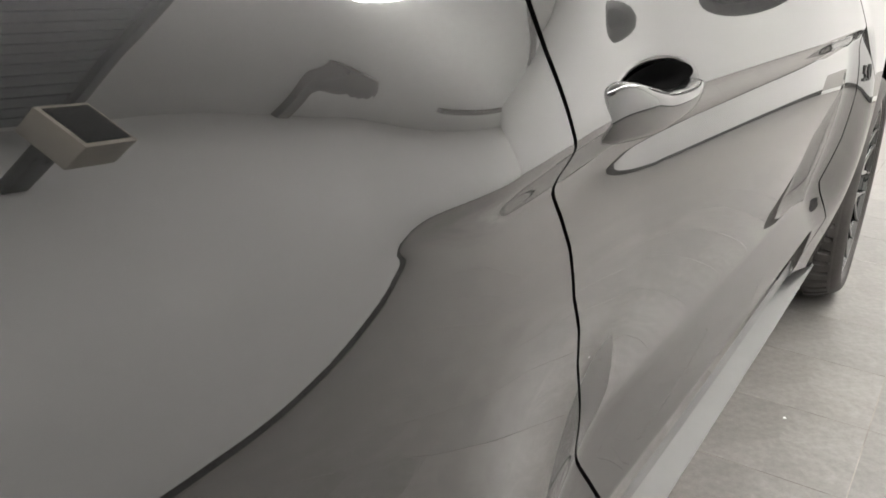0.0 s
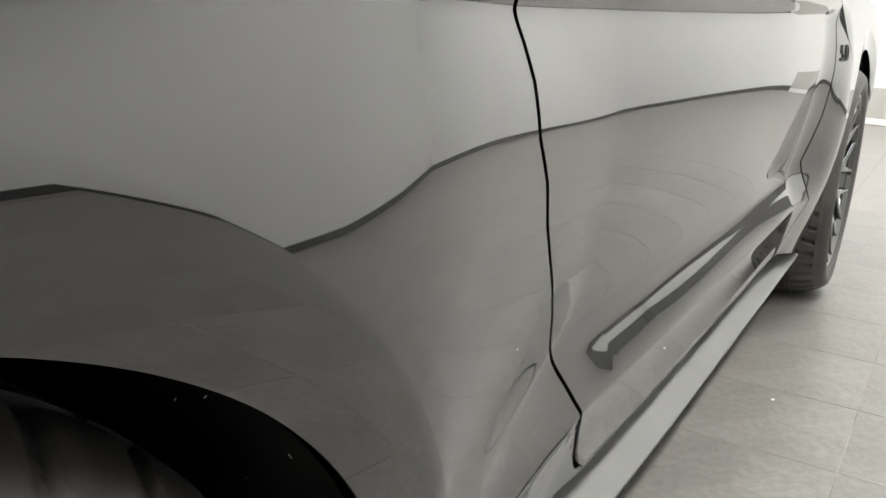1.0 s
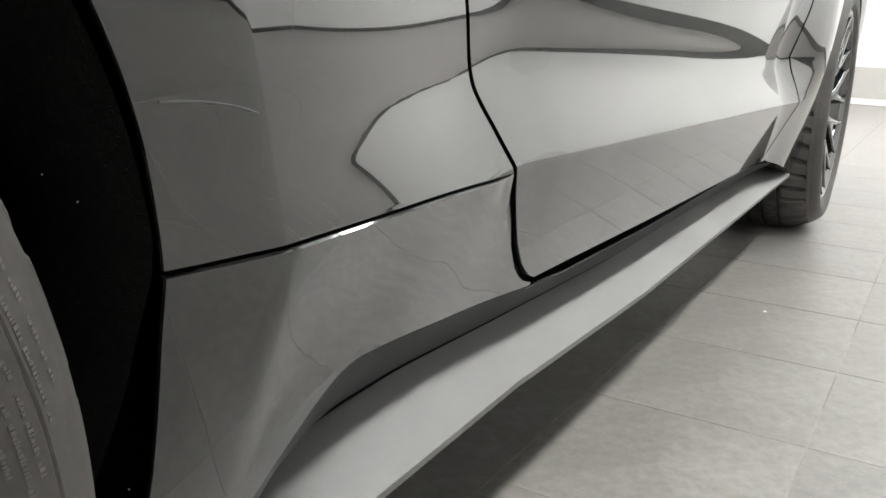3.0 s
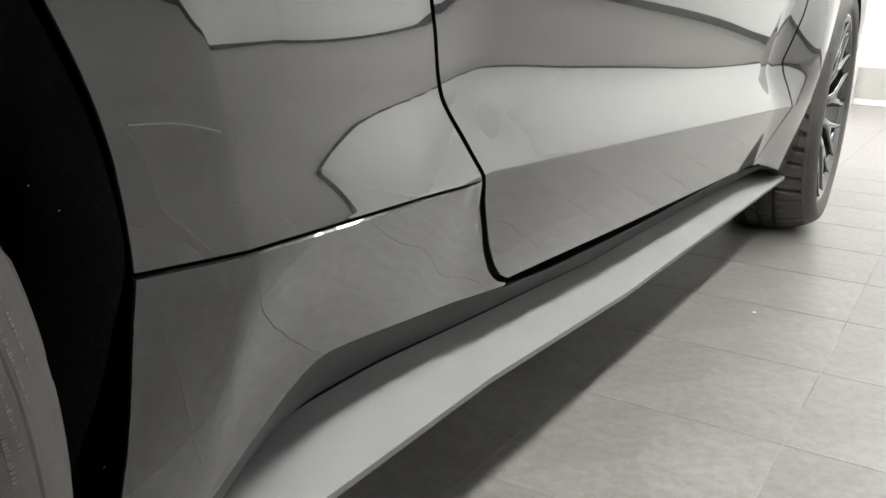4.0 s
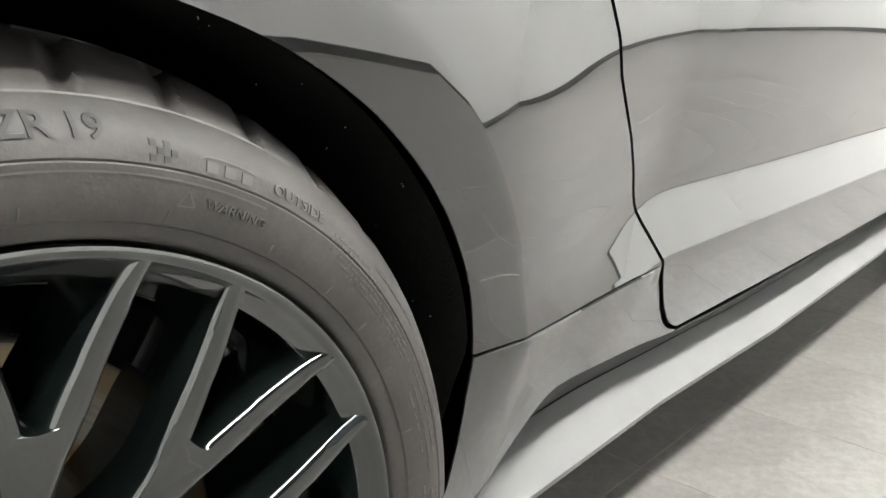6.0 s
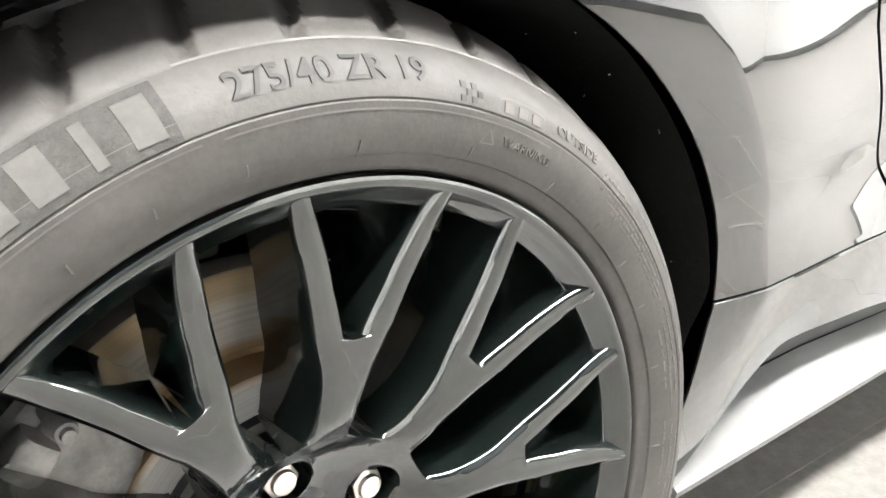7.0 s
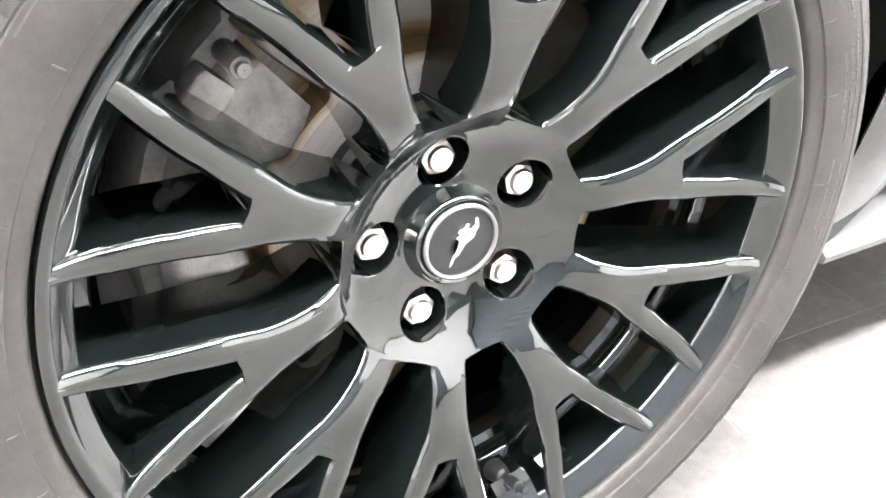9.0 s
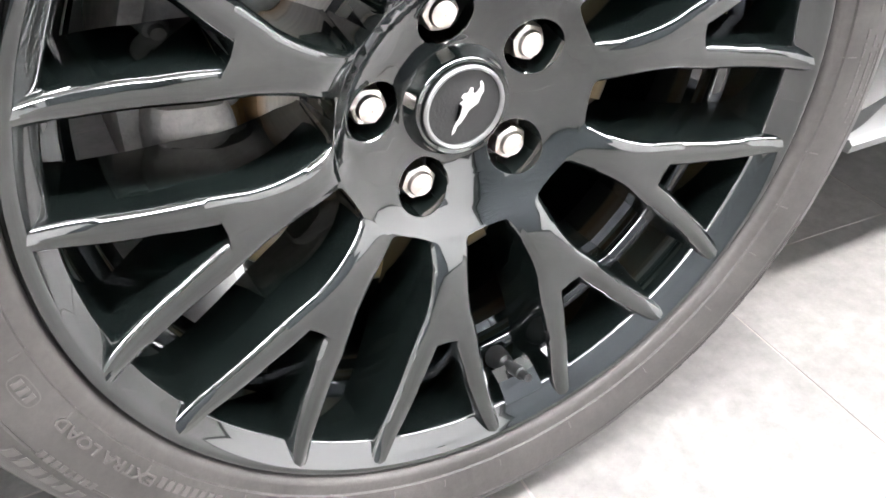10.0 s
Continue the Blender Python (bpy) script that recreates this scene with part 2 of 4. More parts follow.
def light_panel(half, reach, glow, label, group):
    e = thing("ceiling_light", label, "ceiling light", group=group)
    part("housing", box_bm((-reach - 0.03, -half - 0.03, 0.0), (reach + 0.03, half + 0.03, 0.03), 0.006), CEILING, e, smooth=0)
    # unseen fill glow on top of the housing, aimed at the ceiling
    part("uplight", box_bm((-reach, -half, 0.031), (reach, half, 0.036), 0.002), LIGHT_UP, e, "added glowing sheet that brightens the ceiling", smooth=0)
    for cx in (-0.5, 0.5):
        part("stem", box_bm((cx - 0.006, -0.006, 0.036), (cx + 0.006, 0.006, 0.095)), CEILING, e)
    part("diffuser", box_bm((-reach, -half, -0.012), (reach, half, -0.001), 0.003), glow, e, "glowing white diffuser", smooth=0)
    return e


# slim bright panels along the near side of the car, broad ones over it and beyond
for half, reach, glow, label, group, spots in (
        (0.11, 1.0, LIGHT_SLIM, "slim white light panel on short stems below the ceiling, switched on", "slim ceiling lights", [(-2.9, -1.10), (-0.65, -1.10), (1.6, -1.10), (3.85, -1.10), (6.1, -1.10)]),
        (0.26, 0.61, LIGHT, "white rectangular light panel below the ceiling, switched on", "ceiling lights", [(x, y) for y in (1.2, 3.4) for x in (-3.4, -0.9, 1.6, 4.1, 6.4)])):
    first = light_panel(half, reach, glow, label, group)
    first.matrix_basis = pose(*spots[0], H - 0.095)
    for spot in spots[1:]:
        copy_thing(first, pose(*spot, H - 0.095))
DUCT = make_plain("taupe_duct_metal", (0.11, 0.095, 0.085), 0.5, var=0.12, scale=8.0)
duct = thing("cable_duct", "dark taupe metal duct running along the ceiling with a side branch", "duct", (0, 0, H))
part("run", box_bm((4.3, -2.30, -0.05), (7.5, -2.21, 0.0), 0.006), DUCT, duct)
part("branch", box_bm((3.86, -2.79, -0.05), (3.95, -1.98, 0.0), 0.006), DUCT, duct)
# sectional door parked under the ceiling, its rail and its drive
overhead = thing("overhead_door", "grey slatted sectional door parked open under the ceiling", "overhead door", (-1.2, -2.62, 2.985))
panel_me = None
for k in range(12):
    if panel_me is None:
        pn = part("slat", box_bm((0, 0.004, 0.0), (3.58, 0.108, 0.03), 0.008), SHUTTER, overhead, smooth=30)
        panel_me = pn.data
    else:
        pn = new("slat", panel_me)
        pn.parent = overhead
    pn.location = (0, 0.112 * k, 0)
part("rail", box_bm((3.60, 0.0, -0.03), (3.66, 1.34, 0.04), 0.004), BASE_DARK, overhead, "dark steel rail")
part("rail", box_bm((-0.07, 0.0, -0.03), (-0.01, 1.34, 0.04), 0.004), BASE_DARK, overhead, "dark steel rail")
drive = thing("drive_box", "beige box with a dark open face under the ceiling", "drive unit", (2.02, -2.3, 2.16))
BEIGE = make_plain("beige_painted_steel", (0.50, 0.45, 0.38), 0.5, var=0.08, scale=8.0)
part("case", box_bm((-0.12, 0.05, 0.13), (0.12, 0.28, 0.50), 0.012), BEIGE, drive)
part("bracket", box_bm((-0.06, -0.498, 0.35), (0.06, 0.052, 0.43), 0.006), BASE_DARK, drive, "dark wall bracket")
part("opening", box_bm((-0.10, 0.278, 0.16), (0.10, 0.286, 0.47), 0.003), SHADE_GAP, drive, "black open face")


# ---------------------------------------------------------------- the car's side surface
# upward tilt of the side (degrees) by height, for the door and for the rear quarter
DOOR_TILT = [(0.15, -16), (0.30, -15), (0.40, -13), (0.424, -12), (0.430, 24), (0.470, 23), (0.482, 19), (0.489, 16), (0.495, 10.5), (0.500, 5), (0.505, 1.5),
             (0.511, -2.5), (0.53, -6.5), (0.56, -8.2), (0.608, -7.7), (0.65, -5.5), (0.68, -1.2), (0.705, 3.2), (0.735, 7.3), (0.757, 11), (0.77, 12.5), (0.779, 12),
             (0.784, 9), (0.788, 1.3), (0.793, -14), (0.80, -28), (0.818, -28), (0.826, 14), (0.86, 17), (0.92, 21), (0.96, 30), (1.02, 40), (1.1, 45)]
QUARTER_TILT = [(0.15, -14), (0.30, -14), (0.43, -9), (0.50, -5), (0.526, -3.2), (0.56, -1.4), (0.60, 0.9), (0.65, 3.5), (0.69, 5.0), (0.72, 7.8), (0.745, 11),
                (0.765, 13.4), (0.80, 17.2), (0.85, 22), (0.90, 28), (0.95, 38), (1.0, 52), (1.1, 58)]


def integrate(table, z_ref, o_ref):
    zs = np.arange(0.14, 1.1001, 0.001)
    tan = np.tan(np.radians(np.interp(zs, [p[0] for p in table], [p[1] for p in table])))
    acc = np.concatenate([[0], np.cumsum((tan[1:] + tan[:-1]) * 0.0005)])
    acc = acc - np.interp(z_ref, zs, acc)
    return zs, o_ref - acc


DOOR_O = integrate(DOOR_TILT, 0.430, 0.020)
QUARTER_O = integrate(QUARTER_TILT, 0.433, 0.050)
CAR_Y = 0.925          # the car's centre line
RW, FW = (0.0, 0.345), (2.72, 0.338)      # wheel centres (x, z)
LIP = 0.432


# soft swell of the flank in millimetres: control heights over a coarse net, rearmost first, lowest first
SWELL_X = (0.10, 0.22, 0.34, 0.46, 0.58, 0.70, 0.82, 1.30, 2.10)
SWELL = ((-4.0, -3.4, -2.8, -2.3, -1.7, -1.6, -1.7, -2.6, -3.8),
         (-3.3, -2.7, -2.2, -1.7, -1.1, -0.9, -0.1, 0.5, -1.0),
         (-2.3, -1.9, -1.6, -1.3, -0.9, 1.7, 1.2, 3.9, 2.5),
         (-0.9, -0.7, -0.4, -1.0, -0.0, -0.7, -2.7, -2.1, -0.6),
         (1.5, 2.3, 2.5, -3.5, -7.6, -9.1, -6.6, -3.5, -0.2),
         (-1.3, 0.6, 2.8, -1.7, -4.6, -4.4, -2.1, 1.8, 1.0),
         (-3.9, -2.3, 0.2, 1.2, 1.1, 2.1, 2.9, 2.1, -0.9),
         (-0.4, -0.2, -0.0, -0.4, -0.9, -1.4, 0.3, 1.5, -1.1),
         (2.1, 1.7, 0.9, -1.0, -1.5, -1.1, -0.2, 0.9, -0.9),
         (-0.3, -0.3, -0.2, -0.1, 0.6, 0.7, 0.1, -0.0, -0.7),
         (-2.3, -1.4, -0.5, 0.3, 1.2, 1.1, 0.4, -0.2, -0.6))


def hump(t):
    t = abs(t)
    return 2 / 3 - t * t + t ** 3 / 2 if t < 1 else (2 - t) ** 3 / 6 if t < 2 else 0.0


def swell(x, z):
    z = max(z, 0.431)
    if z > 0.95:
        return 0.0
    u, v = float(np.interp(x, SWELL_X, range(9))), (z - 0.42) / 0.06
    total = 0.0
    for i in range(max(0, int(u)), min(11, int(u) + 4)):
        for j in range(max(0, math.floor(v)), min(9, math.floor(v) + 4)):
            total += hump(u - i + 1) * hump(v - j + 1) * SWELL[i][j]
    return 0.001 * total


def side_o(x, z):
    """How far the side of the car stands out, towards -y."""
    shift = 0.045 * min(1.0, max(0.0, (x - 0.717) / 1.42)) * (1 - smooth01(0.52, 0.70, z))
    shift += 0.007 * smooth01(0.75, 0.62, x) * (1 - smooth01(0.52, 0.70, z))
    door = float(np.interp(z + shift, *DOOR_O))
    door += 0.040 * smooth01(0.85, 1.7, x) * (min(max(z + shift, 0.43), 0.48) - 0.43)
    door += 0.07 * smooth01(0.65, 1.7, x) * (min(max(z, 0.48), 0.79) - 0.48)
    # hollow behind the door handle
    e = ((x - 0.735) / 0.130) ** 2 + ((z - 0.830) / 0.028) ** 2
    if e < 1.0:
        door -= 0.026 * (1 - e) * (1 - e * e)
    quarter = float(np.interp(z, *QUARTER_O))
    # the shoulder crease runs out over the quarter
    g = smooth01(0.285, 0.42, x)
    tall = 0.004 + 0.019 * g
    if 0.72 < z < 0.96 and x < 0.8:
        for dz, share in ((-0.008, 0.06), (-0.006, 0.10), (-0.004, 0.14), (-0.002, 0.135), (0.0, 0.13), (0.002, 0.135), (0.004, 0.14), (0.006, 0.10), (0.008, 0.06)):
            zz = z + dz
            rise = max(0.0, min(1.0, (zz - 0.745) / 0.074)) ** 2.0 if zz < 0.819 else 1 - smooth01(0.819, 0.91, zz)
            turn = max(0.0, min(1.0, (zz - 0.820 + tall) / tall)) if zz < 0.820 else 1 - smooth01(0.820, 0.93, zz)
            quarter += share * (0.0070 * rise * smooth01(0.19, 0.34, x) + 0.0150 * g * turn)
    up = smooth01(0.70, 0.78, z)
    low = 1 - smooth01(0.46, 0.54, z)
    w = smooth01(0.77 - 0.13 * up - 0.05 * low, 0.34 - 0.05 * low, x)
    base = 0.020 + 0.030 * smooth01(0.78, 0.29, x)
    o = base + (door - 0.020) * (1 - w) + (quarter - 0.050) * w
    # the front wing swells out to its arch
    f = smooth01(1.98, 2.30, x)
    wing = float(np.interp(z, *QUARTER_O)) + 0.006
    o = o * (1 - f) + wing * f
    o += swell(x, z)
    # rolled lips of the two arches
    for (cx, cz), size in ((RW, 1.0), (FW, 1.0)):
        r = math.hypot(x - cx, z - cz)
        if r < LIP:
            fade = smooth01(-0.25, 0.15, (z - cz) / max(r, 1e-6))
            o -= (LIP - r) * 0.18 * fade
    # tapering ends
    if x < -0.55:
        o -= 0.16 * (x + 0.55) ** 2 * 1.6
    if x > 3.0:
        o -= 0.42 * (x - 3.0) ** 2 * 1.5
    return o


def side(x, z, inset=0.0):
    return (x, -side_o(x, z) + inset, z)


REAR_SEAM = [(0.5080, 0.935), (0.5071, 0.880), (0.5139, 0.822), (0.5130, 0.790), (0.5291, 0.770), (0.5426, 0.745), (0.5509, 0.705), (0.5748, 0.670), (0.5880, 0.635), (0.6093, 0.605), (0.6352, 0.572), (0.6573, 0.537), (0.6725, 0.510), (0.6795, 0.497), (0.6840, 0.485), (0.6993, 0.460), (0.7150, 0.430), (0.7279, 0.405), (0.7456, 0.380), (0.7630, 0.357), (0.7885, 0.331), (0.8050, 0.319), (0.8197, 0.311), (0.8375, 0.305)]
FRONT_SEAM = [(1.93, 0.960), (2.05, 0.880), (2.13, 0.815), (2.105, 0.77), (2.12, 0.68), (2.11, 0.58), (2.075, 0.48), (2.137, 0.385), (2.06, 0.32), (2.02, 0.285), (1.99, 0.268)]


def along(poly, z):
    """x of a seam at height z."""
    pts = sorted((b, a) for a, b in poly)
    return interp(z, pts)


def door_bottom(x):
    return interp(x, [(0.72, 0.31), (0.84, 0.304), (1.2, 0.291), (2.02, 0.268), (2.4, 0.262)])


def belt(x):
    return interp(x, [(-1.1, 0.97), (-0.3, 1.0), (0.4, 0.985), (1.2, 0.965), (2.0, 0.94), (2.6, 0.90), (3.6, 0.70)])


car = thing("car", "glossy silver-grey sports coupe with black wheels on the tiled floor", "car")
GAP = 0.0037


def mirrored(ob):
    """The same panel on the car's other side."""
    me = ob.data.copy()
    for v in me.vertices:
        v.co.y = 2 * CAR_Y - v.co.y
    me.flip_normals()
    o = new(ob.name.split(".")[0], me)
    o.parent = ob.parent
    return o


def edge_back(bm, depth=0.018, x_max=9.0):
    """Turns a panel's open rim inwards, so that it has thickness at the seams."""
    rim = [e for e in bm.edges if e.is_boundary and max(v.co.x for v in e.verts) < x_max]
    res = bmesh.ops.extrude_edge_only(bm, edges=rim)
    for v in res["geom"]:
        if isinstance(v, bmesh.types.BMVert):
            v.co.y += depth


# door skin
DOOR_US = sorted(set(list(np.linspace(0, 1, 110)) + list(np.linspace(0.05, 0.29, 70))))
zs_low = list(np.linspace(0, 1, 150))
rows = []
for v in zs_low:
    row = []
    for u in DOOR_US:
        ztop = 0.955
        z = 0.30 + v * (ztop - 0.30)
        xa, xb = along(REAR_SEAM, z) + GAP, along(FRONT_SEAM, z) - GAP
        x = xa + u * (xb - xa)
        zb = door_bottom(x) + GAP
        zz = zb + v * (ztop - zb)
        xa, xb = along(REAR_SEAM, zz) + GAP, along(FRONT_SEAM, zz) - GAP
        x = xa + u * (xb - xa)
        row.append(side(x, zz))
    rows.append(row)
bm = grid_bm(rows)
edge_back(bm, 0.007)
door = part("door", bm, PAINT, car, "silver-grey door with a hollowed lower flank", smooth=60)
mirrored(door)


# rear quarter panel round the wheel arch
def ray_out(cx, cz, ang, outline):
    """Distance from the arch centre to the outline along an angle."""
    dx, dz = math.cos(ang), math.sin(ang)
    best = 9.0
    for (ax, az), (bx, bz) in zip(outline, outline[1:]):
        ex, ez = bx - ax, bz - az
        den = dx * ez - dz * ex
        if abs(den) < 1e-9:
            continue
        t = ((ax - cx) * ez - (az - cz) * ex) / den
        s = ((ax - cx) * dz - (az - cz) * dx) / den
        if t > 0.3 and -1e-6 <= s <= 1 + 1e-6:
            best = min(best, t)
    return best


def arch_r(ang):
    """Radius of the arch's edge by angle (0 ahead, 90 up)."""
    d = abs(math.degrees(ang) - 90)
    return interp(d, [(0, 0.3735), (20, 0.3735), (30, 0.375), (40, 0.3765), (55, 0.3765), (62, 0.3755), (68, 0.3745), (77, 0.3705), (85, 0.361), (100, 0.336), (115, 0.31)])


def sill_line(x):
    return interp(x, [(0.30, 0.435), (0.355, 0.433), (0.45, 0.4305), (0.717, 0.421)])


def arch_panel(name, centre, outline, a0, a1, label, flip=1, low=()):
    cx, cz = centre
    angs = list(np.linspace(a0, a1, 400)) + (list(np.linspace(a0, a0 + 0.5, 200)) + list(np.linspace(0.58, 1.05, 150)) if low else [])
    for px, pz in outline:
        a = math.atan2(pz - cz, px - cx)
        if a < -1.6:
            a += 2 * math.pi
        if a0 < a < a1:
            angs.append(a)
    rows = []
    for a in sorted(angs):
        ri = arch_r(a if flip > 0 else math.pi - a)
        ro = ray_out(cx, cz, a, outline)
        if low:
            rl = ray_out(cx, cz, a, low)
            if rl < 2.0:
                ri = max(ri, rl)
        ro = max(ro, ri + 0.002)
        inner = np.linspace(ri, max(ri + 1e-4, min(LIP, ro)), 9)
        outer = np.linspace(inner[-1], max(ro, inner[-1] + 1e-3), 150)[1:]
        row = [side(cx + ri * math.cos(a), cz + ri * math.sin(a), 0.0016), side(cx + ri * math.cos(a), cz + ri * math.sin(a), 0.0008)]
        row += [side(cx + r * math.cos(a), cz + r * math.sin(a)) for r in list(inner) + list(outer)]
        end = row[-1]
        row.append((end[0], end[1] + 0.007, end[2]))
        rows.append(row)
    return part(name, grid_bm(rows), PAINT, car, label, smooth=50)


q_low = [(x, sill_line(x) + 0.0012) for x in (0.25, 0.30, 0.355, 0.45, 0.55, 0.65, 0.7155)]
q_out = [(0.7155, sill_line(0.7155) - 0.001)] + [(x - GAP, z) for x, z in reversed(REAR_SEAM) if z > 0.42]
q_out += [(0.44, 0.99), (0.0, 1.01), (-0.6, 1.0), (-1.12, 0.96), (-1.16, 0.75), (-1.14, 0.40), (-0.9, 0.24), (-0.30, 0.24)]
quarter = arch_panel("quarter_panel", RW, q_out, math.atan2(sill_line(0.7155) + 0.0017 - 0.345, 0.7155), math.radians(199), "silver-grey rear quarter panel with a flared wheel arch", low=q_low)
mirrored(quarter)

# front wing
f_out = [(2.36, 0.20), (2.16, 0.245), (2.03 + GAP, 0.268)] + [(x + GAP, z) for x, z in reversed(FRONT_SEAM)] + [(1.93, 0.97), (2.6, 0.90), (3.2, 0.80), (3.5, 0.70), (3.55, 0.5), (3.5, 0.25), (3.0, 0.22)]
f_out = list(reversed(f_out))
wing = arch_panel("front_wing", FW, f_out, math.radians(-20), math.radians(200.9), "silver-grey front wing with a flared wheel arch", flip=-1)
mirrored(wing)


# rocker panel under the door, from arch to arch
def crease_low(x):
    """Height of the rocker's lower crease."""
    return soft_interp(x, [(0.30, 0.235), (0.36, 0.243), (0.42, 0.262), (0.46, 0.290), (0.515, 0.325), (0.530, 0.329), (0.62, 0.318), (0.81, 0.300), (0.84, 0.297), (1.2, 0.283), (2.02, 0.259), (2.4, 0.25)])


def skirt_top(x):
    return soft_interp(x, [(0.30, 0.215), (0.38, 0.222), (0.45, 0.224), (0.52, 0.236), (0.59, 0.253), (0.69, 0.254), (0.85, 0.245), (1.2, 0.228), (2.36, 0.206)])


def skirt_in(x):
    return soft_interp(x, [(0.36, 0.004), (0.42, 0.016), (0.52, 0.055), (0.60, 0.064), (2.4, 0.060)])


def rocker_y(x, z):
    zt, zc = interp(x, [(0.3, 0.435), (0.717, 0.42), (2.4, 0.42)]), crease_low(x)
    top = -side_o(x, zt) - 0.0016
    lean = soft_interp(x, [(0.36, 0.20), (0.45, 0.31), (0.52, 0.41), (0.62, 0.36), (0.81, 0.28), (1.2, 0.255), (2.4, 0.24)], 0.09)
    if z > zc:
        return top + lean * (zt - z)
    low = top + lean * (zt - zc)
    zk = skirt_top(x)
    return low + (skirt_in(x) - low) * (zc - z) / max(zc - zk, 1e-3)


def rocker_top(x):
    if x < 0.717:
        return sill_line(x) - 0.0014
    if x < 0.84:
        return interp(x, [(a, b) for a, b in REAR_SEAM if b < 0.4301]) - GAP
    return door_bottom(x) - 2.6 * GAP - 0.008 * smooth01(0.84, 1.0, x)


def arch_edge_x(z):
    return interp(z, [(0.14, 0.315), (0.20, 0.345), (0.26, 0.362), (0.30, 0.368), (0.34, 0.368), (0.37, 0.366), (0.40, 0.363), (0.436, 0.3605)])


rows = []
us = list(np.linspace(0.0, 0.3625, 40)) + list(np.linspace(0.3626, 0.49, 40)) + list(np.linspace(0.495, 2.02, 60))
for k in range(34):
    row = []
    for u in us:
        x0 = 0.355 + u
        zt, zc, zk = rocker_top(x0), crease_low(x0), skirt_top(x0) - 0.01
        zc = min(zc, zt - 0.003)
        z = zt - 0.0009 if k == 1 else zt + (zc - zt) * k / 20 if k <= 20 else zc + (zk - zc) * (k - 20) / 13
        x = x0 + (arch_edge_x(z) - 0.355) * max(0.0, 1 - u / 0.25)
        tuck = 0.0022 * smooth01(0.030, 0.010, abs(x0 - 0.717)) if k < 3 else 0.0
        row.append((x, rocker_y(x0, z) + tuck, z) if k else (x, rocker_y(x0, z) + 0.0022, z + 0.0003))
    rows.append(row)
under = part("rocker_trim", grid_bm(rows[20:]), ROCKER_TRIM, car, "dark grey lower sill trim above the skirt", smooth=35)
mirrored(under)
bm = grid_bm(rows[:21])
edge_back(bm, 0.002, 0.37)
rocker = part("rocker_panel", bm, PAINT, car, "silver-grey rocker panel under the door", smooth=35)
mirrored(rocker)

# side skirt blade
rows = []
for x in np.linspace(0.385, 2.362, 120):
    zt, yt = skirt_top(x), skirt_in(x)
    ye, ze = interp(x, [(0.36, -0.003), (0.8, 0.0), (1.2, 0.002), (2.36, -0.007)]), interp(x, [(0.36, 0.221), (0.8, 0.220), (1.2, 0.198), (2.36, 0.194)])
    zt = max(zt, ze + 0.002)
    rows.append([(x, yt + 0.015, zt + 0.004), (x, yt, zt), (x, (ye + yt) / 2 - 0.002, (ze + zt) / 2 + 0.003), (x, ye + 0.004, ze + 0.003), (x, ye, ze), (x, ye + 0.002, ze - 0.008), (x, ye + 0.05, ze - 0.014), (x, 0.12, ze - 0.012)])
bm = grid_bm(rows)
bm.verts.ensure_lookup_table()
n = len(rows[0])
bm.faces.new([bm.verts[i] for i in range(n)])
bm.faces.new([bm.verts[len(rows) * n - 1 - i] for i in range(n)])
skirt = part("side_skirt", bm, SATIN, car, "satin grey side skirt blade along the rocker", smooth=35)
mirrored(skirt)

# inner shell behind the seams, and the arch liners
bm = box_bm((0.36, 0.062, 0.20), (2.34, 2 * CAR_Y - 0.062, 0.97), 0.02)
part("inner_body", bm, SHADE_GAP, car, "black inner structure behind the panels")


def liner(cx, cz, flip):
    rows = []
    for v in np.linspace(0, 1, 20):
        row = []
        for a in np.linspace(math.radians(-27), math.radians(207), 100):
            zl = cz + 0.37 * math.sin(a)
            y = interp(zl, [(0.15, 0.03), (0.25, 0.022), (0.33, 0.004), (0.40, -0.014), (0.44, -0.030), (0.5, -0.034)])
            y += (0.42 - y) * v ** 1.3
            rr = arch_r(a if flip > 0 else math.pi - a) + 0.0035 + 0.010 * math.sin(9 * a) * smooth01(0.08, 0.2, y) + 0.035 * smooth01(0.0, 0.3, y)
            row.append((cx + rr * math.cos(a), y, cz + rr * math.sin(a)))
        rows.append(row)
    bm = grid_bm(rows)
    back = [bm.verts.new((cx + 0.41 * math.cos(a), 0.43, cz + 0.41 * math.sin(a))) for a in np.linspace(0, math.pi, 40)]
    bm.faces.new(back)
    lin = part("arch_liner", bm, LINER, car, "black felted wheel arch liner")
    mirrored(lin)


liner(*RW, 1)
liner(*FW, -1)


# ---------------------------------------------------------------- upper body
def station(x):
    """Half section of the upper body: belt, roof edge and roof height at x."""
    zr = interp(x, [(-1.16, 0.98), (-0.75, 1.06), (-0.3, 1.14), (0.1, 1.30), (0.6, 1.37), (1.1, 1.365), (1.5, 1.26), (2.0, 1.03), (2.3, 0.97), (3.0, 0.89), (3.5, 0.74)])
    wr = interp(x, [(-1.16, 0.62), (-0.3, 0.58), (0.2, 0.52), (1.0, 0.54), (1.6, 0.60), (2.0, 0.66), (3.0, 0.66), (3.5, 0.5)])
    return zr, wr


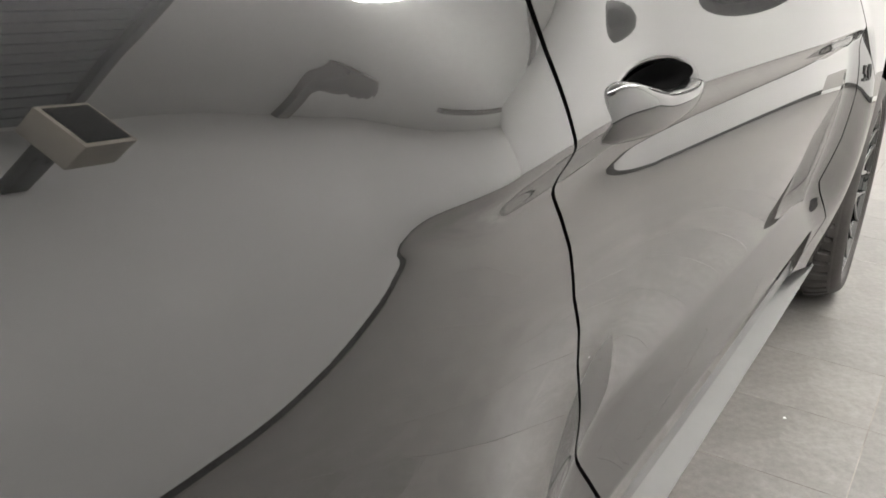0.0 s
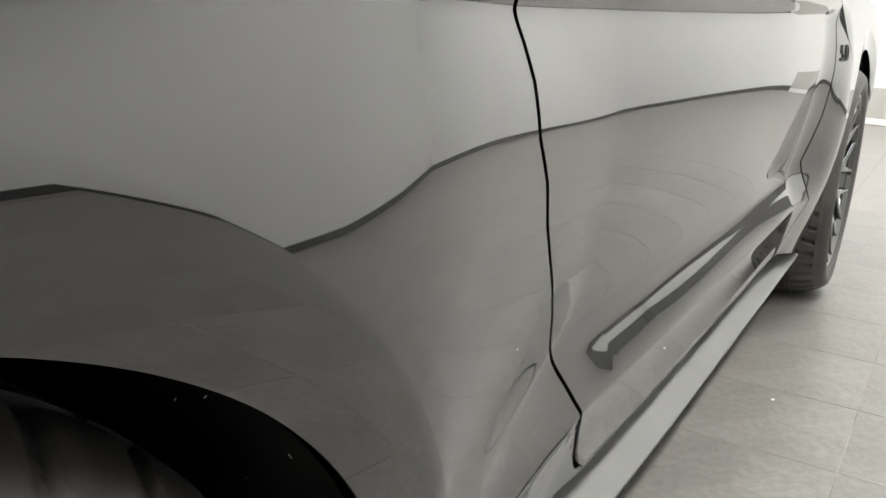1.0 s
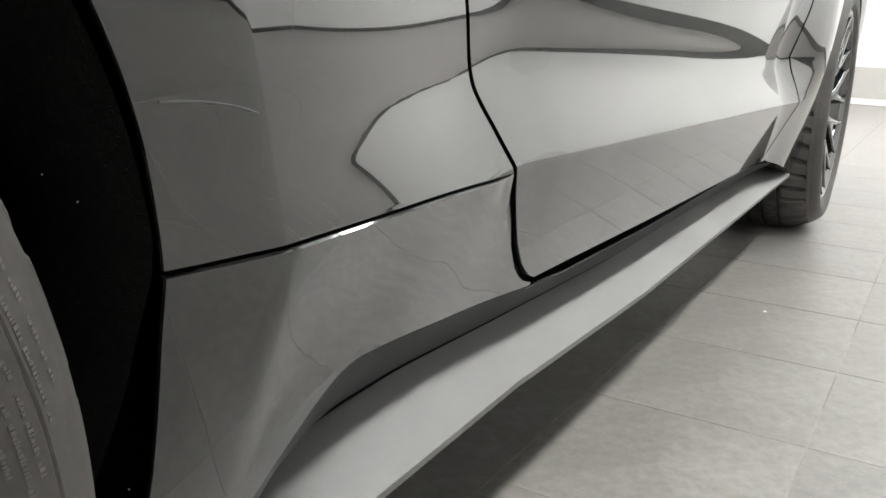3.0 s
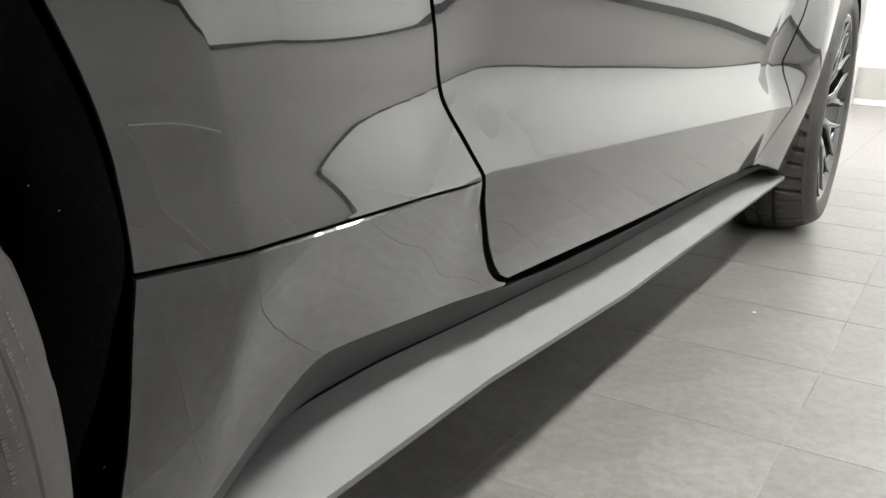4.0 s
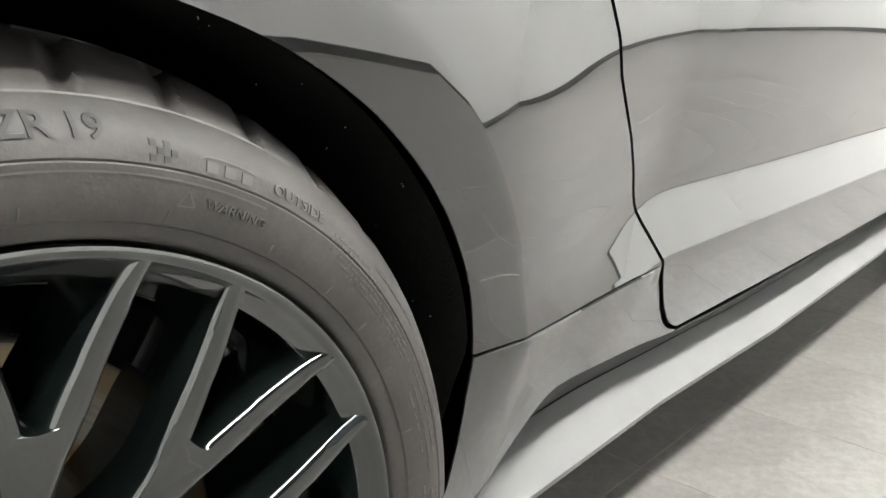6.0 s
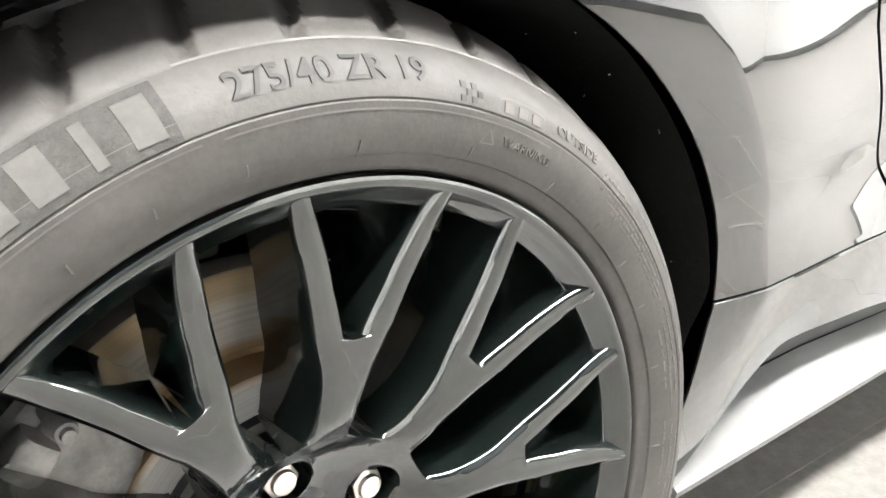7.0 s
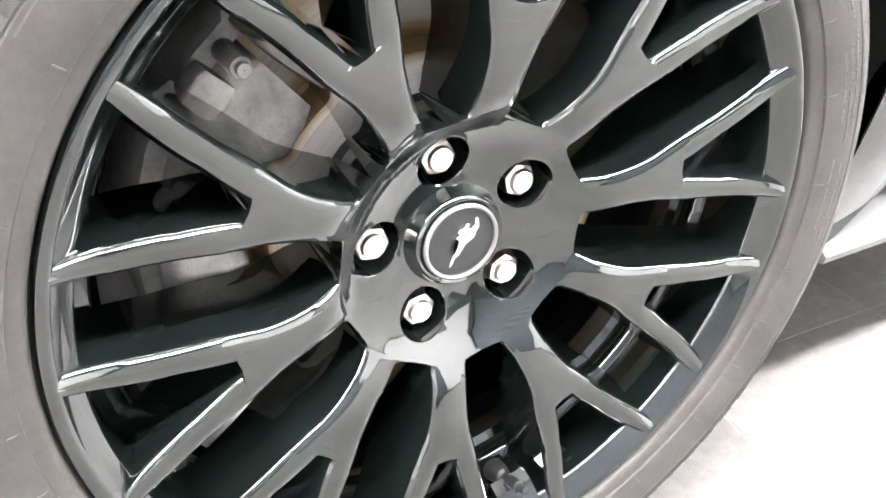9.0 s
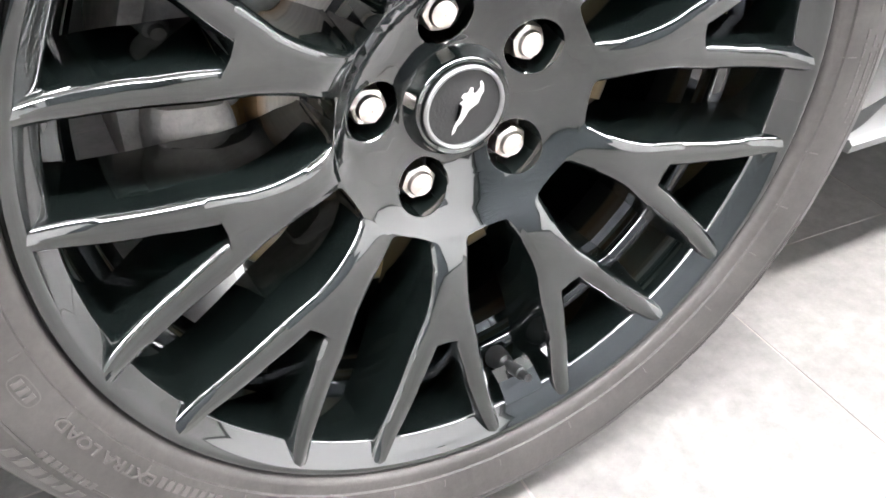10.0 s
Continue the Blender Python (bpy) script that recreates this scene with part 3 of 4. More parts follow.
rows = []
for x in np.linspace(-1.14, 3.5, 80):
    zr, wr = station(x)
    zb = min(0.955 if 0.44 < x < 1.95 else belt(x) - 0.01, zr - 0.01)
    yb = -side_o(x, zb) + 0.006
    half = [(yb, zb), (yb + 0.05, zb + 0.02 * (zr > 1.0)), (CAR_Y - wr - 0.03, zb + (zr - zb) * 0.86), (CAR_Y - wr + 0.05, zr - 0.015 * (zr > 1)), (CAR_Y - wr * 0.5, zr)]
    half += [(CAR_Y, zr + 0.008)]
    full = half + [(2 * CAR_Y - y, z) for y, z in reversed(half[:-1])]
    rows.append([(x, y, z) for y, z in full])
bm = grid_bm(rows)
part("upper_body", bm, PAINT, car, "silver-grey bonnet, roof and boot", smooth=50)


def side_window(xs):
    rows = []
    for x in np.linspace(*xs, 24):
        zr, wr = station(x)
        zb = 0.965
        yb = -side_o(x, 0.955) + 0.052
        top = zb + (zr - zb) * 0.84
        yt = CAR_Y - wr - 0.036
        k0, k1 = 0.06, 0.97
        rows.append([(x, yb + (yt - yb) * k - 0.004, zb + (top - zb) * k) for k in np.linspace(k0, k1, 6)])
    w = part("side_window", grid_bm(rows), GLASS_DARK, car, "dark tinted side window")
    mirrored(w)


side_window((0.30, 1.72))
for name, xs in (("windscreen", (1.45, 2.02)), ("rear_window", (-0.62, 0.12))):
    rows = []
    for x in np.linspace(*xs, 14):
        zr, wr = station(x)
        rows.append([(x, CAR_Y + wr * k * 0.92, zr + 0.016 - 0.014 * k * k) for k in np.linspace(-1, 1, 12)])
    part(name, grid_bm(rows), GLASS_DARK, car, "dark tinted glass")

# bumpers
rows = []
for z in np.linspace(0.22, 0.97, 16):
    rows.append([(-1.13 - 0.07 * math.sin(math.pi * (z - 0.15) / 0.9) - 0.10 * (1 - k * k), CAR_Y + k * (CAR_Y + side_o(-1.13, min(z, 0.95)) * 0.9), z) for k in np.linspace(-1, 1, 24)])
part("rear_bumper", grid_bm(rows), PAINT, car, "silver-grey rear bumper and tail")
rows = []
for z in np.linspace(0.2, 0.74, 14):
    rows.append([(3.45 + 0.05 * math.sin(math.pi * z) + 0.14 * (1 - k * k), CAR_Y + k * (CAR_Y + side_o(3.45, z)), z) for k in np.linspace(-1, 1, 24)])
part("front_bumper", grid_bm(rows), PAINT, car, "silver-grey front bumper")
part("underbody", box_bm((-1.05, 0.45, 0.19), (3.4, 2 * CAR_Y - 0.45, 0.5), 0.03), PLASTIC, car, "black underbody")
for zf in (0.36, 0.62):
    part("front_grille", box_bm((3.52, 0.4, zf - 0.08), (3.62, 1.45, zf + 0.08), 0.03), PLASTIC, car, "black grille")
for ys in (0.28, 2 * CAR_Y - 0.28):
    part("tail_lamp", box_bm((-1.27, ys - 0.2, 0.78), (-1.17, ys + 0.2, 0.93), 0.02), GLASS_DARK, car, "dark tail lamp")

# door mirror
bm = bmesh.new()
bmesh.ops.create_uvsphere(bm, u_segments=28, v_segments=16, radius=1.0)
for v in bm.verts:
    s = 1.0 if v.co.x > 0 else 0.55
    v.co = Vector((1.80 + v.co.x * 0.085 * s, -0.135 + v.co.y * 0.115, 1.012 + v.co.z * 0.072))
mirror = part("door_mirror", bm, PLASTIC, car, "black door mirror on the door's front corner")
part("mirror_stalk", box_bm((1.78, -0.06, 0.940), (1.84, 0.04, 0.980), 0.01), PLASTIC, mirror)
rows = [[(1.748, -0.135 + 0.082 * k * math.cos(a), 1.015 + 0.046 * k * math.sin(a)) for a in np.linspace(0, 2 * math.pi, 28, endpoint=False)] for k in (0.02, 1.0)]
part("mirror_glass", grid_bm(rows, closed=True), GLASS_DARK, mirror, "dark mirror glass")


# ---------------------------------------------------------------- wheels
SPOKE0 = 9.9           # degrees of the first spoke
NUT0 = 100.6           # degrees of the first nut
OUT = [(0.0850, 18), (0.0862, 18), (0.0868, 12.6), (0.0880, 10.6), (0.091, 9.2), (0.097, 8.3), (0.105, 7.5), (0.115, 7.0), (0.125, 6.9), (0.139, 7.35), (0.148, 8.2), (0.165, 9.3), (0.19, 10.2), (0.22, 11.5), (0.245, 12.4), (0.25, 12.6)]
INN = [(0.157, 0.0), (0.1575, 1.3), (0.1585, 1.85), (0.162, 2.2), (0.19, 4.9), (0.20, 5.5), (0.228, 7.7), (0.245, 9.1), (0.25, 9.4)]


def face_y(r):
    return soft_interp(r, [(0.0, 0.003), (0.036, 0.003), (0.057, -0.003), (0.070, -0.007), (0.080, -0.012), (0.088, -0.018), (0.096, -0.023), (0.107, -0.0275), (0.130, -0.0330), (0.158, -0.0365), (0.20, -0.041), (0.232, -0.0445), (0.245, -0.0485), (0.252, -0.0505)], 0.006)


def polar(r, deg, y):
    a = radians(deg)
    return (r * math.cos(a), y, r * math.sin(a))


def spoke_bm():
    """One forked spoke: two mirrored halves, each with a rounded edge and deep flanks."""
    bm = bmesh.new()
    rs = [0.0850, 0.0862, 0.0865, 0.0868, 0.0873, 0.088, 0.0893, 0.091, 0.0935, 0.097, 0.101, 0.105, 0.112, 0.12, 0.128, 0.135, 0.14, 0.145, 0.15, 0.154, 0.157, 0.1573, 0.1576, 0.158, 0.1586, 0.1595, 0.162, 0.165, 0.17, 0.176, 0.183, 0.19, 0.198, 0.206, 0.214, 0.222, 0.229, 0.235, 0.240, 0.244, 0.247, 0.2492, 0.2510]
    ch = 0.0050
    for sg in (1, -1):
        rows = []
        for r in rs:
            o, i = interp(r, OUT), interp(r, INN) if r > 0.157 else 0.0
            c = math.degrees(ch / r)
            y = face_y(r)
            k = smooth01(0.1569, 0.1590, r)
            q = smooth01(0.0861, 0.0890, r)
            d = interp(r, [(0.06, 0.058), (0.12, 0.062), (0.25, 0.045)])
            do = d * smooth01(0.0861, 0.0868, r)
            di = d * smooth01(0.1569, 0.1576, r)
            ob, ib = min(18.0, o + math.degrees(0.0058 / r) * q), max(0.0, i - math.degrees(0.0050 / r) * k)
            row = [(ob, y + do), (min(18.0, o + math.degrees(0.0009 / r) * q), y + min(do, 0.010)), (min(18.0, o + math.degrees(0.0001 / r) * q), y + min(do, (ch + 0.0012) * q)), (o, y + ch * q), (o - c * 0.15 * q, y + ch * 0.60 * q), (o - c * 0.60 * q, y + ch * 0.14 * q), (o - c * 1.2, y), ((o + i) / 2, y - 0.0004 * q),
                   (i + c * 1.2 * k, y), (i + c * 0.60 * k, y + ch * 0.14 * k), (i + c * 0.15 * k, y + ch * 0.60 * k), (i, y + ch * k), (max(0.0, i - math.degrees(0.0001 / r) * k), y + min(di, (ch + 0.0012) * k)), (max(0.0, i - math.degrees(0.0008 / r) * k), y + min(di, 0.010)), (ib, y + di)]
            rows.append([polar(r, sg * a, yy) for a, yy in row])
        grid_bm(rows, bm=bm)
    bmesh.ops.remove_doubles(bm, verts=bm.verts, dist=0.00002)
    bmesh.ops.recalc_face_normals(bm, faces=bm.faces)
    return bm


def hub_bm():
    """Hub face with five wells for the nuts and a rim round the cap."""
    bm = bmesh.new()

    def ring(cx, cz, r, n, y):
        vs = [bm.verts.new((cx + r * math.cos(2 * math.pi * k / n), y, cz + r * math.sin(2 * math.pi * k / n))) for k in range(n)]
        return vs, [bm.edges.new((vs[k], vs[(k + 1) % n])) for k in range(n)]

    edges, wells = [], []
    outer, e = ring(0, 0, 0.0850, 90, 0)
    edges += e
    inner, e = ring(0, 0, 0.0375, 48, 0)
    edges += e
    for k in range(5):
        a = radians(NUT0 - 72 * k)
        cx, cz = 0.05715 * math.cos(a), 0.05715 * math.sin(a)
        w, e = ring(cx, cz, 0.0186, 32, 0)
        wells.append((cx, cz))
        edges += e
    bmesh.ops.triangle_fill(bm, edges=edges, use_beauty=True)
    bmesh.ops.subdivide_edges(bm, edges=[e for e in bm.edges if not e.is_boundary], cuts=3)
    bmesh.ops.triangulate(bm, faces=bm.faces[:])
    for v in bm.verts:
        v.co.y = face_y(math.hypot(v.co.x, v.co.z))
    # walls of the wells
    for cx, cz in wells:
        rim = [e for e in bm.edges if e.is_boundary and all(abs(math.hypot(v.co.x - cx, v.co.z - cz) - 0.0186) < 0.0006 for v in e.verts)]
        for s, drop in ((0.97, 0.0006), (0.955, 0.0030), (0.90, 0.024), (0.5, 0.004)):
            res = bmesh.ops.extrude_edge_only(bm, edges=rim)["geom"]
            rim = [g for g in res if isinstance(g, bmesh.types.BMEdge) and g.is_boundary]
            for v in {v for e in rim for v in e.verts}:
                d = 0.0186 / max(1e-6, math.hypot(v.co.x - cx, v.co.z - cz))
                v.co = Vector((cx + (v.co.x - cx) * d * s, v.co.y + drop, cz + (v.co.z - cz) * d * s))
    prev = sorted([v for v in bm.verts if abs(math.hypot(v.co.x, v.co.z) - 0.0375) < 0.00002], key=lambda v: math.atan2(v.co.z, v.co.x) % (2 * math.pi - 1e-6))
    for r, yy in ((0.0358, 0.0022), (0.0340, -0.0005), (0.0325, -0.0052), (0.0316, -0.0075), (0.0300, -0.0087), (0.0278, -0.0079), (0.0268, 0.004)):
        cur = [bm.verts.new((r * math.cos(2 * math.pi * k / 48), yy, r * math.sin(2 * math.pi * k / 48))) for k in range(48)]
        for k in range(48):
            bm.faces.new((prev[k], prev[(k + 1) % 48], cur[(k + 1) % 48], cur[k]))
        prev = cur
    bmesh.ops.recalc_face_normals(bm, faces=bm.faces)
    return bm


def nut_bm():
    """A capped hexagonal wheel nut, standing along -y."""
    rows = []
    for s, y, hexy in ((0.0125, 0.016, 0), (0.0125, 0.012, 0), (0.0118, 0.010, 0), (0.0112, 0.008, 1), (0.0112, -0.004, 1), (0.0104, -0.0065, 0.6), (0.0088, -0.0072, 0), (0.0078, -0.0080, 0), (0.0070, -0.0108, 0), (0.004, -0.0122, 0), (0.0004, -0.0126, 0)):
        row = []
        for k in range(36):
            a = 2 * math.pi * k / 36
            h = math.cos(radians(30)) / math.cos((a % radians(60)) - radians(30))
            r = s * ((1 - hexy) + hexy * h)
            row.append((r * math.cos(a), y, r * math.sin(a)))
        rows.append(row)
    bm = grid_bm(rows, closed=True)
    bmesh.ops.recalc_face_normals(bm, faces=bm.faces)
    return bm


TYRE = [(0.250, -0.020), (0.2535, -0.030), (0.2552, -0.044), (0.2558, -0.0495), (0.2570, -0.0520), (0.2595, -0.0534), (0.2640, -0.0545), (0.2652, -0.0549), (0.2657, -0.0566), (0.2685, -0.0576), (0.275, -0.0596), (0.285, -0.0610), (0.2925, -0.0608), (0.2933, -0.0600),
        (0.2945, -0.0606), (0.3020, -0.0580), (0.3070, -0.0545), (0.3120, -0.0495), (0.3195, -0.0405), (0.3203, -0.0385), (0.3215, -0.0378), (0.3255, -0.0310), (0.3262, -0.0290), (0.3280, -0.0260), (0.3310, -0.0195), (0.3350, -0.0110), (0.3390, -0.0025), (0.3420, 0.005), (0.3445, 0.012), (0.3465, 0.020), (0.3478, 0.028),
        (0.3480, 0.030), (0.3485, 0.038), (0.3495, 0.039), (0.3505, 0.068), (0.3505, 0.069), (0.3507, 0.077), (0.3508, 0.078), (0.3508, 0.108), (0.3505, 0.109), (0.3503, 0.117), (0.3500, 0.118), (0.3480, 0.150), (0.3400, 0.180), (0.320, 0.202), (0.29, 0.212), (0.26, 0.200), (0.247, 0.180)]


def tyre_bm(radius, lift):
    seg = 720
    k = (radius - 0.246) / (0.351 - 0.246)

    def carve(r, y, i):
        d = 0.0
        if r > 0.3479 and (0.030 <= y <= 0.0381 or 0.069 <= y <= 0.0771 or 0.109 <= y <= 0.1171):
            d -= 0.007 if radius > 0.35 else 0.011
        skew = (y + 0.05) * 120
        if radius > 0.35:
            if r > 0.3205 and y < 0.029:
                d -= 0.0055 * min(1.0, (r - 0.3205) / 0.006) * smooth01(2.6, 1.2, abs((i + skew) % 20 - 3))
            if r > 0.348 and 0.039 <= y <= 0.150 and (i + skew * 2) % 20 < 1.5:
                d -= 0.004
        else:
            if r > 0.3257 and y < 0.029 and (i + skew) % 15 < 4:
                d -= 0.012 * min(1.0, (r - 0.3240) / 0.004)
            if r > 0.348 and 0.039 <= y <= 0.150 and (i + skew * 2) % 15 < 2:
                d -= 0.006
        return d

    prof = [(0.246 + (r - 0.246) * k, y) for r, y in TYRE]
    rows = []
    for (r0, y), (r, _) in zip(TYRE, prof):
        row = []
        for i in range(seg):
            a = 2 * math.pi * i / seg
            rr = r + carve(r0, y, i)
            z = rr * math.sin(a)
            bulge = 0.0
            if z < -lift + 0.0008:
                z = -lift + 0.0008
            if z < -lift * 0.72 and y < 0:
                bulge = -0.003 * smooth01(-lift * 0.72, -lift * 0.95, z)
            row.append((rr * math.cos(a), y + bulge, z))
        rows.append(row)
    return grid_bm(rows, closed=True)


BARREL = [(0.2500, -0.030), (0.2535, -0.0420), (0.2538, -0.0475), (0.2525, -0.0500), (0.2500, -0.0508), (0.2475, -0.0500), (0.2450, -0.0470), (0.2405, -0.0425), (0.2352, -0.0388), (0.2344, -0.0378), (0.2338, -0.035),
          (0.2310, -0.015), (0.2300, 0.000), (0.2290, 0.005), (0.2225, 0.0065), (0.2205, 0.009), (0.2200, 0.022), (0.2145, 0.026), (0.2120, 0.05), (0.2120, 0.10), (0.222, 0.19)]


def text_bm(body, size, depth=0.0006, bold=0.0):
    cu = bpy.data.curves.new("text", "FONT")
    cu.offset = bold
    cu.body, cu.size, cu.align_x, cu.extrude, cu.resolution_u = body, size, "CENTER", depth, 3
    ob = new("text", cu)
    me = bpy.data.meshes.new_from_object(ob.evaluated_get(bpy.context.evaluated_depsgraph_get()))
    bm = bmesh.new()
    bm.from_mesh(me)
    for _ in range(3):
        long = [e for e in bm.edges if e.calc_length() > size * 0.14]
        if long:
            bmesh.ops.subdivide_edges(bm, edges=long, cuts=1)
    bmesh.ops.triangulate(bm, faces=bm.faces[:])
    bpy.data.objects.remove(ob)
    bpy.data.meshes.remove(me)
    return bm


def wall_y(r):
    return interp(r, [p for p in TYRE if p[1] < 0.0])


def bend(bm, r0, deg, lift=0.0, squash=1.0):
    """Lays flat lettering round the tyre's wall; its baseline at radius r0, its middle at deg."""
    for v in bm.verts:
        a = radians(deg) - v.co.x * squash / (r0 + 0.006)
        r = r0 + v.co.y
        v.co = Vector((r * math.cos(a), wall_y(r) - lift - v.co.z, r * math.sin(a)))
    bmesh.ops.recalc_face_normals(bm, faces=bm.faces)
    return bm


def arc_plate(r0, r1, d0, d1, lift, n=24, rn=4):
    rows = []
    for r in np.linspace(r0, r1, rn):
        rows.append([polar(r, d, wall_y(r) - lift) for d in np.linspace(d0, d1, n)])
    return grid_bm(rows)


def bar(r0, r1, d0, d1, lift):
    bm = arc_plate(r0, r1, d0, d1, lift, 4, 3)
    rim = [e for e in bm.edges if e.is_boundary]
    res = bmesh.ops.extrude_edge_only(bm, edges=rim)
    for v in res["geom"]:
        if isinstance(v, bmesh.types.BMVert):
            v.co.y += lift + 0.0004
    bmesh.ops.recalc_face_normals(bm, faces=bm.faces)
    return bm


def wheel_at(x, z, radius):
    w = part("wheel", hub_bm(), GLOSS, car, "gloss black multi-spoke alloy wheel", smooth=35)
    w.location = (x, 0, z)
    first = None
    for k in range(10):
        if first is None:
            first = part("spoke", spoke_bm(), GLOSS, w, smooth=32)
            s = first
        else:
            s = new("spoke", first.data)
            s.parent = w
        s.rotation_euler = (0, -radians(SPOKE0 + 36 * k), 0)
    part("rim", lathe_bm(BARREL, 240), GLOSS, w, "gloss black rim barrel", smooth=40)
    part("tyre", tyre_bm(radius, z), RUBBER, w, "grey-black low profile tyre with moulded lettering", smooth=38)
    part("hub_shell", lathe_bm([(0.084, 0.03), (0.10, 0.05), (0.098, 0.10), (0.002, 0.10)], 48), PLASTIC, w)
    part("bead_ring", lathe_bm([(0.2515, -0.036), (0.2532, -0.0420), (0.2545, -0.0436), (0.2556, -0.0430), (0.2560, -0.038)], 180), BEAD, w, "black rim protector ring of the tyre")
    cap = lathe_bm([(0.0272, 0.003), (0.0270, -0.0082), (0.0258, -0.0098), (0.0245, -0.0094), (0.0240, -0.0080), (0.0005, -0.0083)], 64)
    part("centre_cap", cap, PLASTIC, w, "round black centre cap with a silver emblem", smooth=30)
    part("cap_ring", lathe_bm([(0.0242, -0.0090), (0.0246, -0.0103), (0.0258, -0.0108), (0.0269, -0.0102), (0.0273, -0.0088)], 72), RING, w, "satin grey ring round the cap", smooth=50)
    me = None
    for k in range(5):
        a = radians(NUT0 - 72 * k)
        if me is None:
            n0 = part("wheel_nut", nut_bm(), NUT_STEEL, w, "chrome wheel nut", smooth=30)
            me = n0.data
        else:
            n0 = tagged(new("wheel_nut", me), "chrome wheel nut")
            n0.parent = w
        n0.location = (0.05715 * math.cos(a), 0.0098, 0.05715 * math.sin(a))
        n0.scale = (1.1, 1.0, 1.1)
        n0.rotation_euler = (0, 0.3 * k, 0)
    return w


rear = wheel_at(RW[0], RW[1], 0.351)
front = wheel_at(FW[0], FW[1], 0.3435)
front.location.y = -0.005
for w0, (cx, cz) in ((rear, RW), (front, FW)):
    w2 = copy_thing(w0, Matrix.Translation((cx, 2 * CAR_Y, cz)) @ Matrix.Rotation(math.pi, 4, "Z"))

# lettering on the near tyre
part("size_lettering", bend(text_bm("275/40 ZR 19", 0.0152, 0.0006, 0.00018), 0.3032, 88.9, 0.0006, 1.305), LETTER, rear, "moulded tyre size 275/40 ZR 19")


part("side_lettering", bend(text_bm("OUTSIDE", 0.0085), 0.2985, 55.6, 0.0004, 1.25), LETTER_LIGHT, rear, "moulded word OUTSIDE")


def stroke(points, wide, lift=0.0007):
    """A raised line through (degrees, radius) points on the tyre's wall."""
    bm = bmesh.new()
    for (d0, r0), (d1, r1) in zip(points, points[1:]):
        u = Vector(((d1 - d0) * math.pi / 180 * r0, r1 - r0))
        n = Vector((-u.y, u.x)).normalized() * wide / 2
        quad = []
        for d, r, k in ((d0, r0, 1), (d1, r1, 1), (d1, r1, -1), (d0, r0, -1)):
            rr = r + n.y * k
            quad.append(bm.verts.new(polar(rr, d + math.degrees(n.x * k / r), wall_y(rr) - lift)))
        bm.faces.new(quad)
    bmesh.ops.recalc_face_normals(bm, faces=bm.faces)
    return bm


part("warning_mark", stroke([(70.7, 0.2768), (69.9, 0.2852), (68.7, 0.2776), (70.7, 0.2768)], 0.0008), LETTER_LIGHT, rear, "small moulded triangle")
part("warning_lettering", bend(text_bm("WARNING", 0.0070), 0.2785, 63.4, 0.0004, 1.2), LETTER_LIGHT, rear, "moulded word WARNING")
for a in range(4):
    for b in range(3):
        if (a + b) % 2 == 0:
            part("checker_mark", bar(0.2960 + 0.0035 * b, 0.2992 + 0.0035 * b, 74.6 - 0.75 * a, 73.9 - 0.75 * a, 0.0006), LETTER, rear)
part("badge_outline", stroke([(65.5 + 3.8 * math.copysign(abs(math.cos(p)) ** 0.6, math.cos(p)), 0.2992 + 0.0052 * math.copysign(abs(math.sin(p)) ** 0.6, math.sin(p))) for p in np.linspace(0, 2 * math.pi, 41)], 0.0007), LETTER_LIGHT, rear, "moulded oval outline")
for k in range(3):
    part("badge_mark", bar(0.2965, 0.3020, 68.4 - 2.2 * k, 67.0 - 2.2 * k, 0.0006), LETTER_LIGHT, rear)
part("load_lettering", bend(text_bm("EXTRA LOAD", 0.0088, 0.0006, 0.0001), 0.2712, -152.2, 0.0007, 1.46), LETTER_LIGHT, rear, "moulded words EXTRA LOAD")
part("badge_outline", stroke([(-165.7 + 2.2 * math.copysign(abs(math.cos(p)) ** 0.6, math.cos(p)), 0.2760 + 0.0048 * math.copysign(abs(math.sin(p)) ** 0.6, math.sin(p))) for p in np.linspace(0, 2 * math.pi, 33)], 0.0007), LETTER_LIGHT, rear, "moulded oval outline")
for d0, d1, r0, r1 in [(-167.2 + 1.15 * k, -166.5 + 1.15 * k, 0.2735, 0.2790) for k in range(3)] + [(-143.4 + 1.25 * k, -142.6 + 1.25 * k, 0.2700, 0.2760) for k in range(8)] + [(-160 + 1.9 * k, -158.8 + 1.9 * k, 0.2985, 0.3065) for k in range(6)] + [(-158 + 1.1 * k, -157.3 + 1.1 * k, 0.2895, 0.2940) for k in range(8)]:
    part("small_print", bar(r0, r1, d0, d1, 0.0007), LETTER_LIGHT, rear)
part("dark_panel", arc_plate(0.2945, 0.3190, 104.2, 141.0, 0.0004, 60, 6), PANEL_RUBBER, rear, "dark ribbed panel on the tyre wall")
part("dark_panel", arc_plate(0.2945, 0.3190, -26.0, -62.0, 0.0004, 60, 6), PANEL_RUBBER, rear, "dark ribbed panel on the tyre wall")
for k in range(8):
    for mid in (106.6 + 4.3 * k, -28.5 - 4.3 * k):
        wide = 0.55 if k in (1, 6) else 1.35
        part("raised_bar", bar(0.2985, 0.3160, mid - wide, mid + wide, 0.0013), BAR_RUBBER, rear, "raised pale rubber bar")
for r0, d0, d1 in ((0.2895, 103, 142), (0.2885, 60, 101), (0.3205, 60, 102), (0.2885, -64, -25)):
    part("mould_line", bar(r0, r0 + 0.0009, d0, d1, 0.0007) if d1 - d0 < 4 else arc_plate(r0, r0 + 0.0010, d0, d1, 0.0007, 50, 2), LETTER_LIGHT, rear, "fine moulded line")
